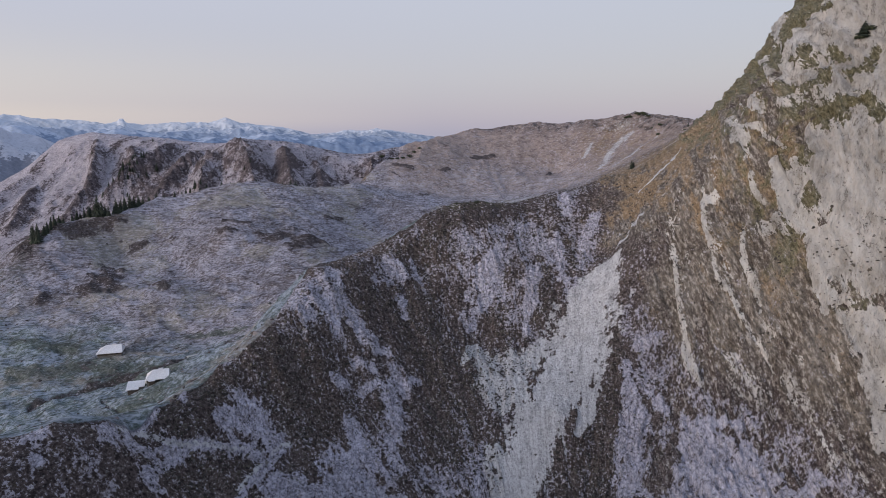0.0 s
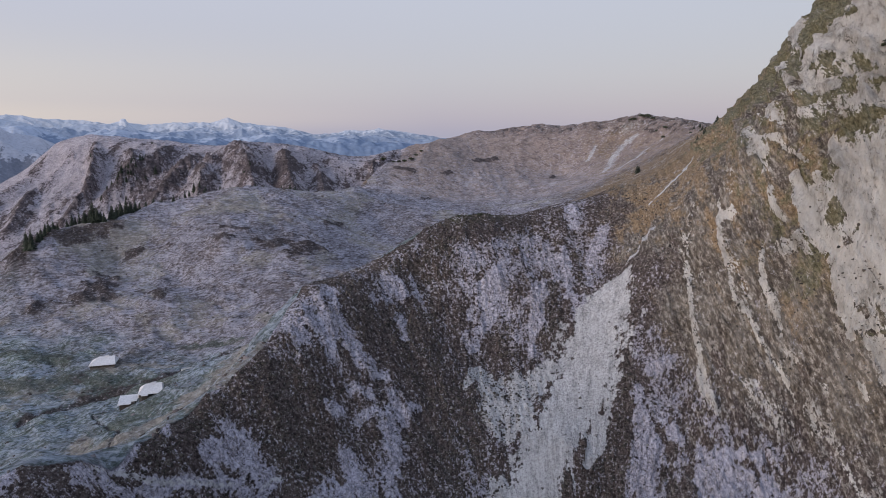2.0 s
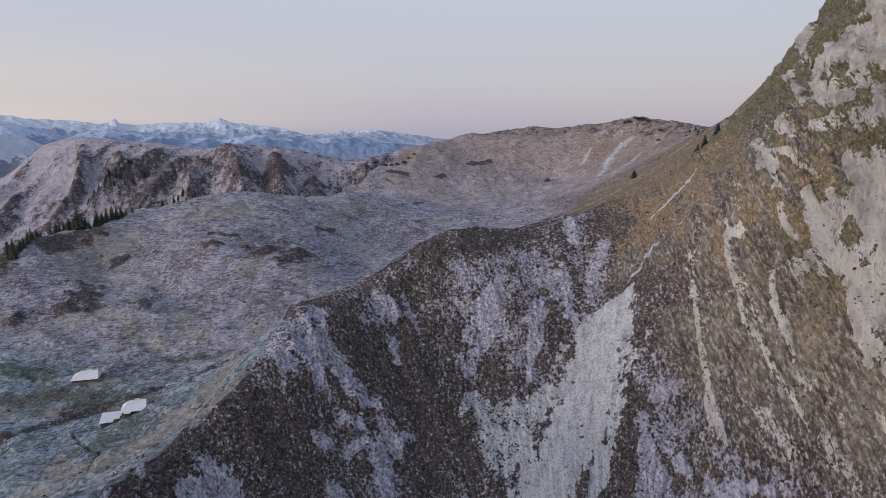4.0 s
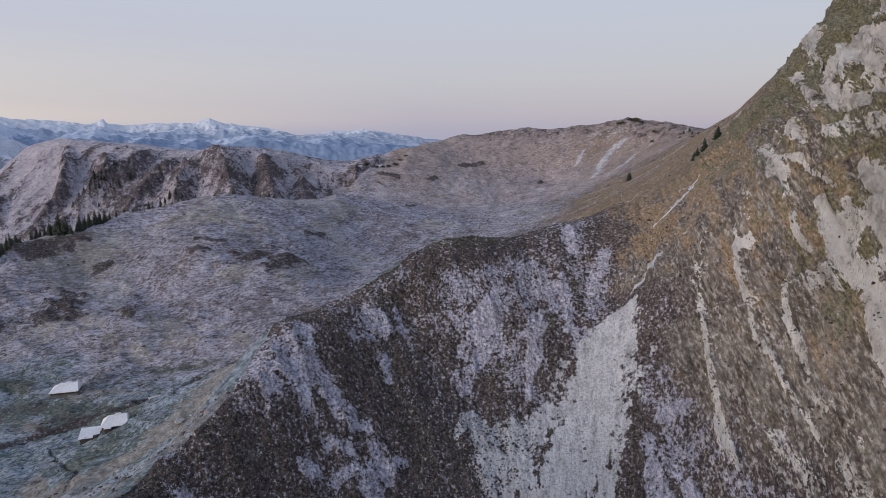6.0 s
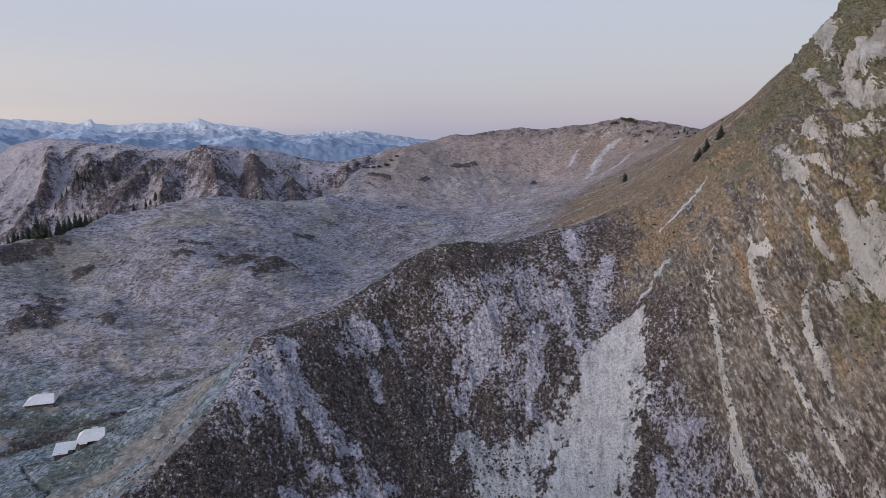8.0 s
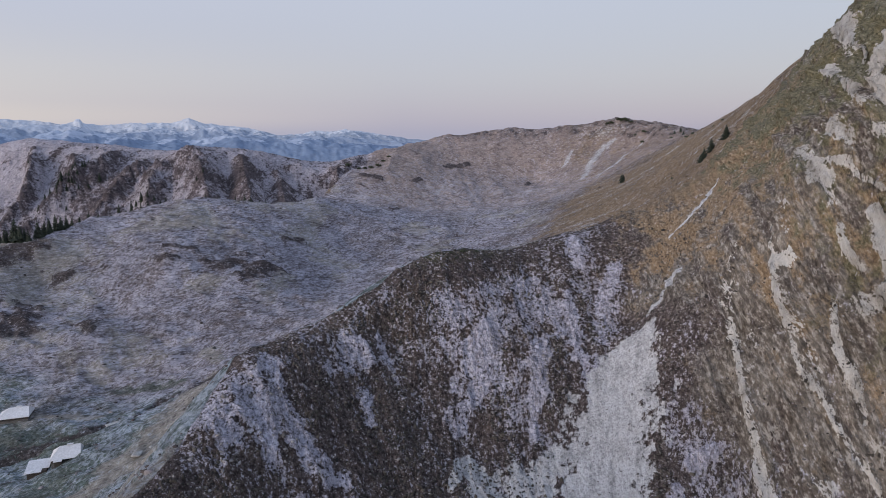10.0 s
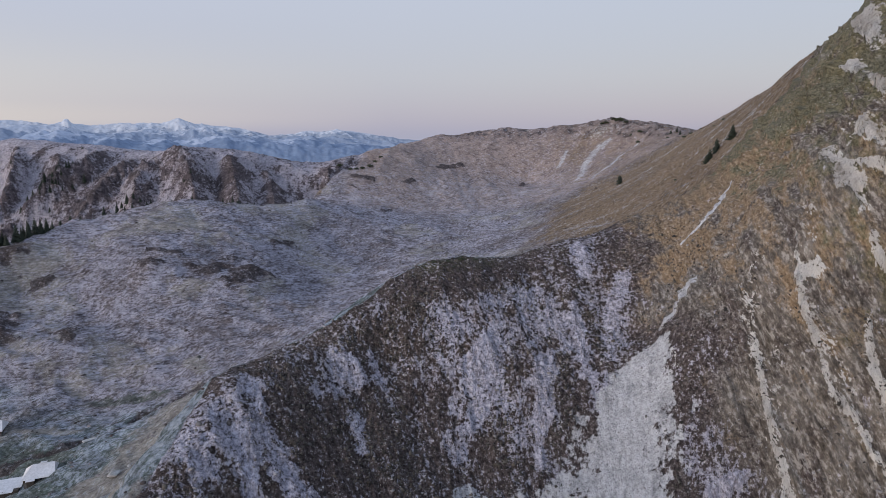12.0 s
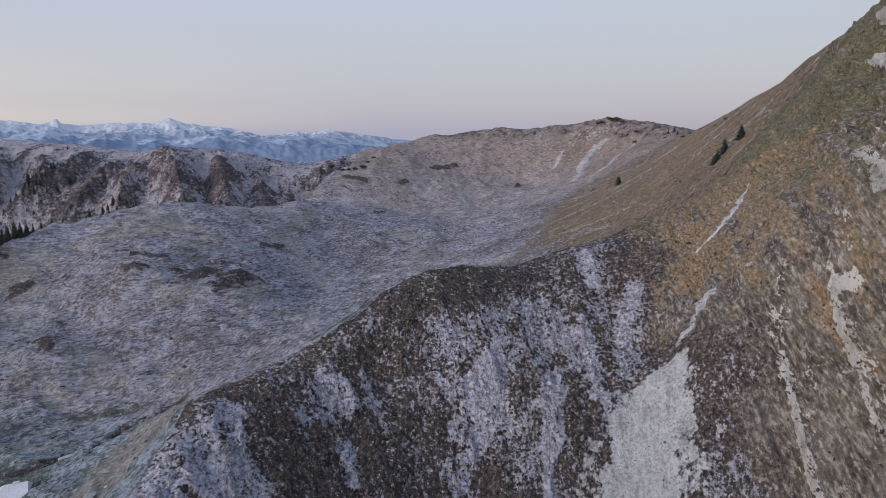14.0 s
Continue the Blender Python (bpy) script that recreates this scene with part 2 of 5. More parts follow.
# which side of the crest a place lies on: 1 in the bowl, 0 behind
RIM = [p[:2] for p in CREST] + [(80, 262), (110, 285), (160, 300), (400, 320)]
rim_x, rim_y = np.array([p[0] for p in RIM], float), np.array([p[1] for p in RIM], float)
rim_reach = np.interp(GX, rim_x, rim_y)
left_of = np.interp(GY, rim_y[:20], rim_x[:20])
front = np.where(GX < -38, (GX > left_of), GY < rim_reach).astype(np.float32)
front[(GY < 40)] = 1
flank = front * smooth(47, 68, GX - (GY - 190) * 0.10 + 16 * layers(GX, GY, 26, 4, 9, fall=0.6))
bowl = front * (1 - flank)
wall = smooth(-10, 25, GY - np.interp(GX, [-700, -290, -250, -206, -160, -115, -96, -86, -70, -40], [500, 480, 490, 550, 566, 575, 600, 672, 735, 900])) * smooth(-30, -60, GX) * (1 - front)
plateau = smooth(610, 680, GY) * smooth(-75, -40, GX) * (1 - front)
grassy = (1 - front) * smooth(-30, 34, GX - (66 + (GY - 400) * 0.26) + 26 * layers(GX, GY, 45, 3, 7)) * (1 - smooth(560, 680, GY) * 0.75)
meadow = (1 - front) * (1 - wall) * (1 - plateau) * (1 - grassy)
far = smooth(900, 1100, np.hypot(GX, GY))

# coordinates that run across and down the slope of the bowl, and along the tilted strata
turn_, reach_ = np.arctan2(GX - 22, GY - 105), np.hypot(GX - 22, GY - 105)
ACROSS, DOWN = turn_ * 85, reach_
BED = -0.82 * GX + 0.35 * GY - 0.45 * GZ + 3.5 * layers(GX + 0.6 * GY, GZ, 45, 2, 13)
ALONG = 0.16 * GX - 0.62 * GY - 0.77 * GZ

# ---- what covers the ground: rows of x, y, half width ----
CHUTE = [[(55.9, 201.8, 2.6), (50.4, 198.6, 5.8), (46.7, 192.5, 7.8), (42.5, 186.6, 8.6), (39.8, 182.6, 9.1), (34, 168.4, 7.9), (24.4, 155.8, 6.5), (20.8, 147.8, 5.1), (17.7, 141.8, 4.1)],
         [(40.6, 166.6, 1.6), (38.1, 160.5, 2.4), (34.9, 155.8, 1.2)],
         [(27.3, 164.4, 3.1), (22.5, 156.1, 3.6)]]
CHUTE_SIDE = [[(29.8, 184.8, 1.4), (24.9, 180.6, 3.7), (20.1, 169.2, 3.5), (16.5, 162.6, 1.4)],
              [(5.7, 178, 0.7), (9.1, 184.5, 1.7), (13, 181.2, 2.9), (12.9, 169.1, 1.9), (14, 162.9, 0.6)],
              [(13.5, 151.5, 2), (16.5, 146.8, 3.1), (16, 141.7, 3.3)]]
FROST_HEAD = [[(16.7, 208.4, 2.3), (14, 202.7, 5.2), (11.5, 197.8, 4), (10.1, 193.4, 1.8)],
              [(5.9, 193.5, 1.4), (7.9, 191, 1.6)],
              [(30.2, 206.7, 2.6), (27.4, 196.4, 1.6), (25.1, 189, 1)],
              [(39.6, 218.6, 1.6), (38.9, 210.9, 2.9), (39.7, 203.1, 1.8)],
              [(54.1, 224.7, 1.8), (48, 215.4, 1.6)],
              [(-15.6, 198.9, 2.7), (-12.5, 197.1, 1.8)],
              [(-20.5, 192.2, 1.6), (-16.9, 193.7, 1.2)],
              [(-12.9, 190.3, 1.7), (-11.2, 185.6, 1.2)],
              [(45.1, 233.2, 3.1), (44.8, 227.7, 2)],
              [(-10.4, 204, 1.1), (-7.2, 197.9, 1.3)]]
FROST_VEIL = [[(5.7, 211, 2.7), (12.2, 210.7, 5.7), (22.5, 211.6, 6.5), (32.8, 215.3, 5.4), (39.3, 213.2, 3.8)],
              [(16.4, 216.1, 3.5), (28.5, 221.5, 3.2)],
              [(9, 204.6, 3.7), (22, 200.9, 2.6), (20.9, 193.6, 2.5)],
              [(41.2, 201.2, 2.9), (41.2, 193.4, 2.1)],
              [(51.5, 215.4, 3.1), (45.6, 206.4, 1.5)],
              [(56.1, 180.5, 3.6), (59.1, 175.5, 4.9), (65.5, 168.8, 5.5), (55.9, 167.6, 4.7)],
              [(58.9, 212.6, 2.3), (54.6, 219.4, 3.1)],
              [(-3.1, 144.2, 3.1), (5.2, 143, 4.1), (10.7, 151.4, 2.9)]]
FROST_SPUR = [[(-37.8, 182.5, 5), (-33.6, 177.1, 4.9), (-40.9, 175.3, 3.5), (-35.5, 171.4, 2.8)],
              [(-34.4, 189, 2.1), (-30.9, 185, 1.3), (-30.2, 171, 1.1)],
              [(-28.9, 181.7, 0.8), (-24.5, 175.7, 2.3), (-20.2, 173.1, 2.4), (-15.1, 172.9, 1.1)],
              [(-15.2, 170.3, 1.3), (-11.8, 166.8, 3.8), (-6.8, 169.4, 1.6)],
              [(-14.8, 161.4, 1.7), (-12, 157, 2.5), (-13.8, 150.7, 2.4), (-10.9, 144.4, 1.5)],
              [(-28.5, 160.7, 2), (-26.2, 160.3, 1.1)],
              [(-21.8, 161, 1.5), (-17.9, 164, 1.4)],
              [(-24.3, 167, 1.2), (-19.9, 167, 1.6)],
              [(-44.3, 176.3, 1.6), (-47.8, 166, 1.2), (-52.5, 165.6, 0.9)]]
FROST_FOOT = [[(-23.5, 151.1, 3.4), (-21.5, 144.9, 5.8), (-24.5, 137.2, 5.3)],
              [(-17.2, 141.6, 3.8), (-29.3, 134.5, 3.4), (-14.1, 139.4, 2.7)],
              [(-47.5, 145.6, 3.3), (-44.6, 142.6, 3.2), (-50.2, 141.6, 3.2)],
              [(-53.1, 139.1, 1.2), (-51.2, 138.7, 1.6)],
              [(-40.9, 141.5, 1.2), (-39.1, 144.1, 0.8)],
              [(-60.1, 138, 1.3), (-59.1, 137.5, 1)],
              [(-37.7, 132.5, 3.1), (-33.2, 135.9, 2.4), (-35, 131.1, 2.5)],
              [(-19.3, 137.6, 4), (-11.5, 138.2, 1.9)]]
FROST_TRAIL = [[(-65.9, 122.8, 1.2), (-63.9, 120.6, 1), (-61.5, 121.8, 0.9), (-57.4, 128.9, 0.9), (-49.7, 134.9, 0.8), (-38.6, 141.6, 0.9)],
               [(-65.9, 129.3, 1.6), (-63.4, 130.9, 0.9), (-65.9, 126.8, 1.4)],
               [(-66, 116.8, 2), (-67.8, 116.6, 1.1)],
               [(-39.1, 140.9, 0.7), (-41.3, 136.4, 0.7), (-43.4, 129.6, 0.8), (-44.4, 126.6, 0.9)],
               [(-56.9, 127.7, 1.3), (-59.1, 115.6, 1.2), (-56.9, 116.7, 1)],
               [(-75.6, 109.7, 1.2), (-80.8, 122.1, 0.9), (-86, 119.3, 0.9), (-72.7, 104.9, 0.8)],
               [(-47.4, 136.9, 2.4), (-43.4, 139.7, 1.3)]]
FROST_RIGHT = [[(51.6, 171.5, 1.4), (50.6, 165.4, 1.9), (51.5, 159.3, 3.3), (48.8, 152.8, 3.2), (45.9, 144.5, 3.6)],
               [(57.7, 162.9, 2), (59, 160.4, 1.4)],
               [(64.5, 151.7, 5.2), (72.4, 149.1, 7.1), (64.6, 143.3, 8.3), (74.8, 142.5, 6.3)],
               [(75.5, 153.5, 2), (63.4, 156.4, 1.8), (69.5, 154, 2)],
               [(55.8, 141.3, 2.7), (80.1, 138.8, 3)],
               [(89.2, 138.5, 1.6), (84.5, 137.2, 1.9)],
               [(55.9, 174.9, 1.3), (62.7, 175.4, 1.1)]]
FROST_RIGHT_VEIL = [[(80.8, 149.6, 4), (87, 142, 4.6), (86.6, 147.6, 3.1)],
                    [(91.4, 135.9, 3.4), (94, 131.9, 2.6)],
                    [(67.6, 160.4, 3.6), (75.2, 156.9, 3), (81, 153.4, 2.3)],
                    [(62.1, 167.2, 3.1), (55.4, 177.4, 2.3)],
                    [(79.3, 161.4, 1.8), (80.1, 158.1, 1.8), (84.6, 157.7, 1.5)]]
DARK_EARTH = [[(50.3, 178.4, 1.5), (47.5, 170.5, 3.5), (42.6, 159.2, 4.2), (38.9, 153.1, 5.6), (36.9, 144.9, 6.2)],
              [(50, 186.6, 0.9), (50.9, 181.7, 1.2)],
              [(55.8, 152.3, 1.5), (54.9, 147.2, 1.7)],
              [(21.1, 141.9, 0.8), (24.9, 145.6, 1.1), (29.3, 151.3, 1.3), (31.3, 160.1, 0.9)],
              [(36.6, 166.6, 1.1), (36.9, 166.6, 1.1)]]
DARK_SLOPE = [[(-25.4, 192.8, 3.1), (-20.9, 185.3, 5.8), (-7.2, 189.2, 6.2), (-6.9, 180.6, 6.4), (-0.7, 174.6, 7.2), (1.8, 163.4, 7.1), (2.7, 154, 5.3)],
              [(-44.8, 157.5, 5.3), (-35.4, 159.8, 6.5), (-37.3, 151.7, 6.6), (-42.8, 152.3, 5.1), (-31.2, 150.6, 5.7)],
              [(-15.5, 204.8, 2.2), (-2.5, 207.7, 4.5), (1.4, 214.8, 3.8)],
              [(-50.2, 151.9, 2.3), (-55.1, 145.3, 3.3), (-60.8, 132.6, 3.3), (-56.8, 131.7, 1.8)],
              [(21.9, 205.6, 1.5), (17.2, 193.5, 2.8), (20.5, 187.1, 1.4)],
              [(34.2, 207.4, 1.5), (31.9, 195.2, 2.5), (29.6, 190.5, 1.4)],
              [(46, 195.3, 0.7), (42.5, 217.6, 1.4)]]
DARK_FOOT = [[(-88.6, 126.5, 6.1), (-83.9, 137.3, 7.9), (-60.7, 115.9, 3.3)],
             [(-56.7, 121.3, 4.7), (-50.3, 129.1, 5.5), (-44.9, 136.2, 1.8)],
             [(-77.7, 106.6, 2.4), (-69.9, 111.9, 3.2), (-77.3, 133.7, 2.8)]]
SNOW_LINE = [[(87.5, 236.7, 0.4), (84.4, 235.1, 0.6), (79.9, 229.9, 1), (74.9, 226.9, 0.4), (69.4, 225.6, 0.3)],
             [(67.3, 210.8, 0.4), (65.4, 210.7, 1.5), (63.9, 210.9, 1.5), (60.9, 208.7, 1), (57.3, 206.7, 0.6)]]
RIBS = [[(78.2, 191.8, 0.7), (76.7, 184.4, 0.8), (76.9, 179.9, 0.8), (76.6, 173.8, 1.1), (79.3, 170.8, 0.9), (81, 167, 0.9), (84, 162, 0.9), (86.2, 157.9, 0.6)],
        [(83.8, 176.3, 0.9), (83.4, 171.9, 1.4), (84.8, 169, 1.5), (85.3, 165.2, 0.6)],
        [(68.7, 188.6, 1), (68.7, 182.3, 1), (68, 174.2, 1.3), (67.5, 167.9, 1.7), (69.3, 162.3, 1.1)],
        [(91.1, 171.7, 1.2), (92.1, 167.4, 0.6)],
        [(88.5, 183.3, 1.1), (88.2, 179.6, 1.4), (89.6, 176.2, 0.8)],
        [(88.2, 191.8, 1), (91.4, 188.1, 1.3), (92.2, 185.5, 1), (95, 177.4, 0.6)],
        [(96.7, 150.7, 1.1), (97.2, 148.7, 0.6)]]
RIBS_LOW = [[(72.5, 185.4, 0.6), (70.8, 180.9, 1.2), (70, 178.2, 1.4), (67.2, 176, 1.4), (68.8, 173, 1.6)],
            [(79.5, 191.4, 1.1), (78.2, 187.5, 1.3), (77.4, 184, 1.2), (77.7, 180.6, 1.2), (77.3, 176.1, 1.4), (77.8, 172.5, 1.5)],
            [(80.7, 194.7, 1.3), (81.2, 191.8, 1.3)],
            [(73.4, 196.5, 1.6), (69.3, 191.5, 1.3), (68.9, 188.3, 1.5), (69.2, 184.1, 1.1)],
            [(56, 198.2, 0.7), (56.7, 195.5, 0.9), (54.1, 193.2, 0.6)],
            [(91.7, 197.6, 1.6), (89.1, 194.8, 1.5)],
            [(87.7, 188.9, 1.3), (87.4, 193, 1.1)]]
SLABS = [[(75.8, 159.3, 2.1), (80.6, 156.6, 2.1), (84.5, 157.4, 1.2)],
         [(87.2, 157.6, 1.5), (89.6, 152, 1.9), (91.5, 147.6, 1.7)],
         [(82.2, 158.9, 1.5), (84.7, 156.1, 1.5)],
         [(94.7, 141.9, 1.2), (95.4, 136.4, 1.3), (96.7, 132, 1.3)],
         [(92.2, 143.9, 1.1), (92.4, 139, 1.3)],
         [(89.5, 158.3, 0.9), (85.5, 163.7, 1.1), (91.7, 154.6, 0.9)],
         [(76.9, 163.6, 1.2), (78.3, 158.6, 1.5)]]
CLIFF = [[(104.1, 164.7, 9.3), (105.4, 157.4, 8.7), (105.5, 152.5, 6.9)],
         [(98.9, 173.5, 2.7), (99.8, 169.2, 3.3)],
         [(101.5, 156.4, 6.5), (98, 161.2, 3.8), (99.5, 157.4, 3.7)],
         [(98.1, 156.2, 1.7), (101.4, 151, 3.6), (103.5, 145.6, 3.3), (102.5, 140.5, 2.1), (101.1, 136.2, 1.8)],
         [(92.9, 178.9, 1.9), (93.3, 169.9, 2.7), (95, 165.4, 2.7)],
         [(96.1, 161.9, 1.8), (96.7, 155.8, 1.1)],
         [(104.9, 148.6, 2.7), (105.4, 144.6, 2.2)]]
CLIFF_TOP = [[(99.1, 197.2, 1.5), (110.4, 227.9, 1.4)],
             [(105.3, 193.8, 5.9), (109.3, 182.2, 8.7), (114.6, 175.5, 6)],
             [(105.3, 184.4, 2.2), (108.9, 178, 3.3), (112, 173.3, 2.4)],
             [(117.9, 233, 3.2), (99.4, 188.4, 2.3), (102.1, 182.4, 1.9)],
             [(113, 167.8, 1.4), (104.7, 174.2, 2.1)]]
CLIFF_MIX = [[(96.3, 185.8, 2.3), (100.6, 179.9, 3.1), (104.8, 173.3, 3.6), (110.6, 169.6, 2)],
             [(98.1, 195.1, 2.4), (100, 188.2, 2.6)],
             [(92.8, 195.3, 1.7), (93, 190.4, 2)],
             [(87.3, 197.5, 2.1), (86.7, 191.7, 2), (88.2, 186.9, 2)],
             [(96, 171.2, 3.3), (92, 169, 2.1), (87.4, 174.9, 2.2)],
             [(101, 163.7, 2.3), (96.3, 163.8, 2)],
             [(77.6, 187.3, 2), (79, 186.4, 1.7)]]
LEDGE = [[(98.3, 178.7, 1.4), (102.3, 172.6, 2.2), (109, 168.4, 2), (111.2, 164, 3.4)],
         [(106.7, 181.3, 1.9), (107.4, 177.1, 1.5)],
         [(113.3, 172.3, 1.8), (111.9, 172.2, 2.4)],
         [(94.1, 175.2, 1.2), (94, 180.2, 0.9)],
         [(109.7, 217.2, 1.3), (104.5, 205.8, 1.1)],
         [(107.3, 174.6, 1.2), (111.5, 171, 1.5)],
         [(96.9, 173.8, 1.2), (96.5, 171.2, 0.9)],
         [(92.3, 167.7, 1.2), (91.4, 171.3, 0.9)],
         [(87.9, 179.2, 1.6), (88.6, 176.4, 1.6)],
         [(99.3, 153.6, 1), (102.6, 151.1, 1.7)],
         [(99.5, 174.1, 1.5), (99.8, 174.1, 1.5)]]
CLIFF_BEHIND = [[(112, 150, 10), (120, 190, 14), (150, 200, 20)]]
# dark heather patches, and the shade of small scarps painted the same way
HEATHER_AND_SHADE = [[(-223, 441, 1.9), (-214, 448, 2.3)], [(-224, 393, 4.8), (-222, 409, 5.4), (-208, 392, 2.8)], [(-247, 378, 2.3), (-240, 386, 2.0), (-225, 390, 1.4)],
           [(-124, 448, 4.3), (-113, 459, 5.2), (-94, 457, 5.2), (-105, 442, 3.1)], [(-160, 466, 1.6), (-141, 459, 1.6)], [(-196, 453, 1.0), (-175, 449, 1.0)],
           [(-158, 447, 1.2), (-149, 449, 1.6)], [(-182, 400, 2.5), (-173, 388, 1.4)], [(-285, 419, 3.6), (-274, 418, 2.2)], [(-94, 511, 1.8), (-83, 523, 1.1)]]
MOUND = [[(-285, 430, 9), (-275, 439, 10), (-255, 445, 11), (-239, 463, 8)]]
GREEN = [[(-217, 311, 6.9), (-192, 315, 7.0), (-163, 314, 8.4), (-139, 299, 8)], [(-148, 353, 2.5), (-128, 350, 2.8), (-112, 350, 1.9)], [(-235, 338, 3.0), (-202, 334, 4.5)], [(-133, 274, 6.1), (-136, 262, 7.0)]]
PALE = [[(-46, 206, 7), (-53, 188, 7), (-57, 172, 7), (-63, 156, 7), (-72, 142, 7)], [(-66, 222, 9), (-78, 200, 13), (-90, 172, 14), (-100, 150, 10)], [(-80, 236, 13), (-96, 214, 13), (-110, 190, 12)], [(-98, 348, 3), (-94, 320, 9), (-94, 293, 13), (-98, 272, 14), (-110, 256, 9), (-124, 243, 7), (-146, 232, 6)], [(-108, 374, 5), (-99, 363, 3.2)], [(-141, 329, 2.9), (-171, 330, 2.1)],
        [(-218, 462, 10.0), (-233, 436, 9.5), (-230, 415, 3.6)], [(-150, 508, 13.2), (-172, 493, 8.5)]]
DITCH = [[(-160, 281, 0.5), (-148, 267, 0.6), (-132, 251, 0.8), (-131, 239, 0.6), (-142, 239, 0.6), (-151, 234, 0.6)], [(-206, 294, 0.6), (-189, 301, 0.7), (-172, 307, 0.7), (-162, 314, 0.6), (-143, 316, 0.6), (-115, 312, 0.7), (-108, 325, 0.8)]]
STREAM = [[(-97, 345, 1.2), (-104, 339, 1.6), (-118, 333, 1.6), (-123, 318, 1.4), (-139, 313, 1.2), (-158, 305, 1.2), (-175, 296, 1.0), (-193, 282, 1.0)]]
FOOTPATH = [[(-66, 121, 0.7), (-64, 126, 0.7), (-59, 128, 0.7), (-49, 135, 0.8), (-37, 143, 0.8)], [(-39, 142, 0.6), (-43, 135, 0.7), (-45, 128, 0.7)], [(-167, 265, 0.6), (-156, 275, 0.6), (-135, 278, 0.5)], [(-205, 330, 0.5), (-240, 325, 0.6), (-280, 310, 0.6)]]
TRACKS = [[(134, 486, 0.8), (141, 478, 0.9), (150, 473, 0.9), (159, 464, 0.6)], [(99, 435, 0.9), (105, 425, 1.3), (112, 404, 0.7)], [(97, 353, 0.4), (104, 336, 0.5), (109, 320, 0.5), (112, 304, 0.4)], [(77, 499, 0.5), (97, 510, 0.6), (118, 512, 0.6), (137, 503, 0.5)]]
PLATEAU_WHITE = [[(225, 777, 2.7), (210, 773, 4.7), (188, 743, 2.6)], [(245, 737, 0.9), (222, 721, 1.9), (194, 687, 1.8), (176, 668, 1.2)], [(183, 793, 1.4), (168, 768, 1.7)],
                 [(188, 736, 3.2), (171, 697, 1.8)]]
ORANGE = [[(-81, 763, 2.5), (-82, 703, 4.0), (-85, 670, 3)], [(-60, 748, 1.6), (-35, 772, 2.7), (-23, 811, 2.1)]]
PLATEAU_DARK = [[(39, 778, 5.4), (60, 788, 4.8)], [(-50, 705, 4.9), (-35, 704, 3.7)], [(-1, 714, 4.3), (5, 720, 3.1)], [(127, 758, 2.6), (121, 740, 1.6)], [(-82, 711, 3.1), (-49, 682, 1.5)], [(-21, 637, 2.8), (-15, 644, 1.7)]]
BX, BY, BZ = GX.copy(), GY.copy(), GZ.copy()


def band(lines, wobble, soft=0.35):
    """How far each place belongs to any of the bands: 0 to 1, with an edge broken by wobble. Widths are taken along the slope."""
    best = np.full(len(BX), -9.0, np.float32)
    for line in lines:
        high = base_height([p[0] for p in line], [p[1] for p in line])
        for (x0, y0, w0), (x1, y1, w1), z0, z1 in zip(line, line[1:], high, high[1:]):
            m = 2.2 * max(w0, w1)
            idx = np.nonzero((BX > min(x0, x1) - m) & (BX < max(x0, x1) + m) & (BY > min(y0, y1) - m) & (BY < max(y0, y1) + m))[0]
            if not len(idx):
                continue
            dx, dy, dz = x1 - x0, y1 - y0, z1 - z0
            u = np.clip(((BX[idx] - x0) * dx + (BY[idx] - y0) * dy + (BZ[idx] - z0) * dz) / max(dx * dx + dy * dy + dz * dz, 1e-6), 0, 1)
            d = np.sqrt((BX[idx] - x0 - u * dx) ** 2 + (BY[idx] - y0 - u * dy) ** 2 + (BZ[idx] - z0 - u * dz) ** 2)
            best[idx] = np.maximum(best[idx], 1 - d / (w0 + (w1 - w0) * u))
    return smooth(-soft, soft, np.where(best > -1.3, best + wobble, -9))


# spurs of the far wall: x, y, half width, height
SPURS = [[(-245, 777, 22, 6), (-222, 735, 30, 15), (-200, 690, 24, 8)], [(-190, 772, 16, 6), (-176, 732, 24, 14), (-160, 690, 20, 7)], [(-152, 778, 12, 5), (-128, 700, 18, 9)],
         [(-87, 784, 7, 6), (-92, 745, 9, 9), (-97, 712, 8, 4)], [(-72, 770, 6, 4), (-78, 730, 8, 7)], [(-280, 770, 18, 5), (-276, 735, 20, 9), (-270, 690, 18, 6)], [(-310, 800, 16, 5), (-318, 760, 18, 9), (-330, 715, 14, 5)],
         [(-352, 842, 16, 5), (-352, 792, 18, 12), (-388, 748, 14, 11), (-412, 718, 12, 6)], [(-408, 845, 14, 5), (-385, 800, 18, 10), (-380, 775, 12, 5)],
         [(-466, 866, 12, 6), (-446, 822, 16, 15), (-432, 775, 13, 9), (-440, 735, 12, 4)], [(-498, 872, 14, 3), (-522, 805, 17, 8), (-505, 735, 14, 5)], [(-545, 880, 16, 4), (-568, 800, 20, 9), (-560, 730, 16, 5)]]


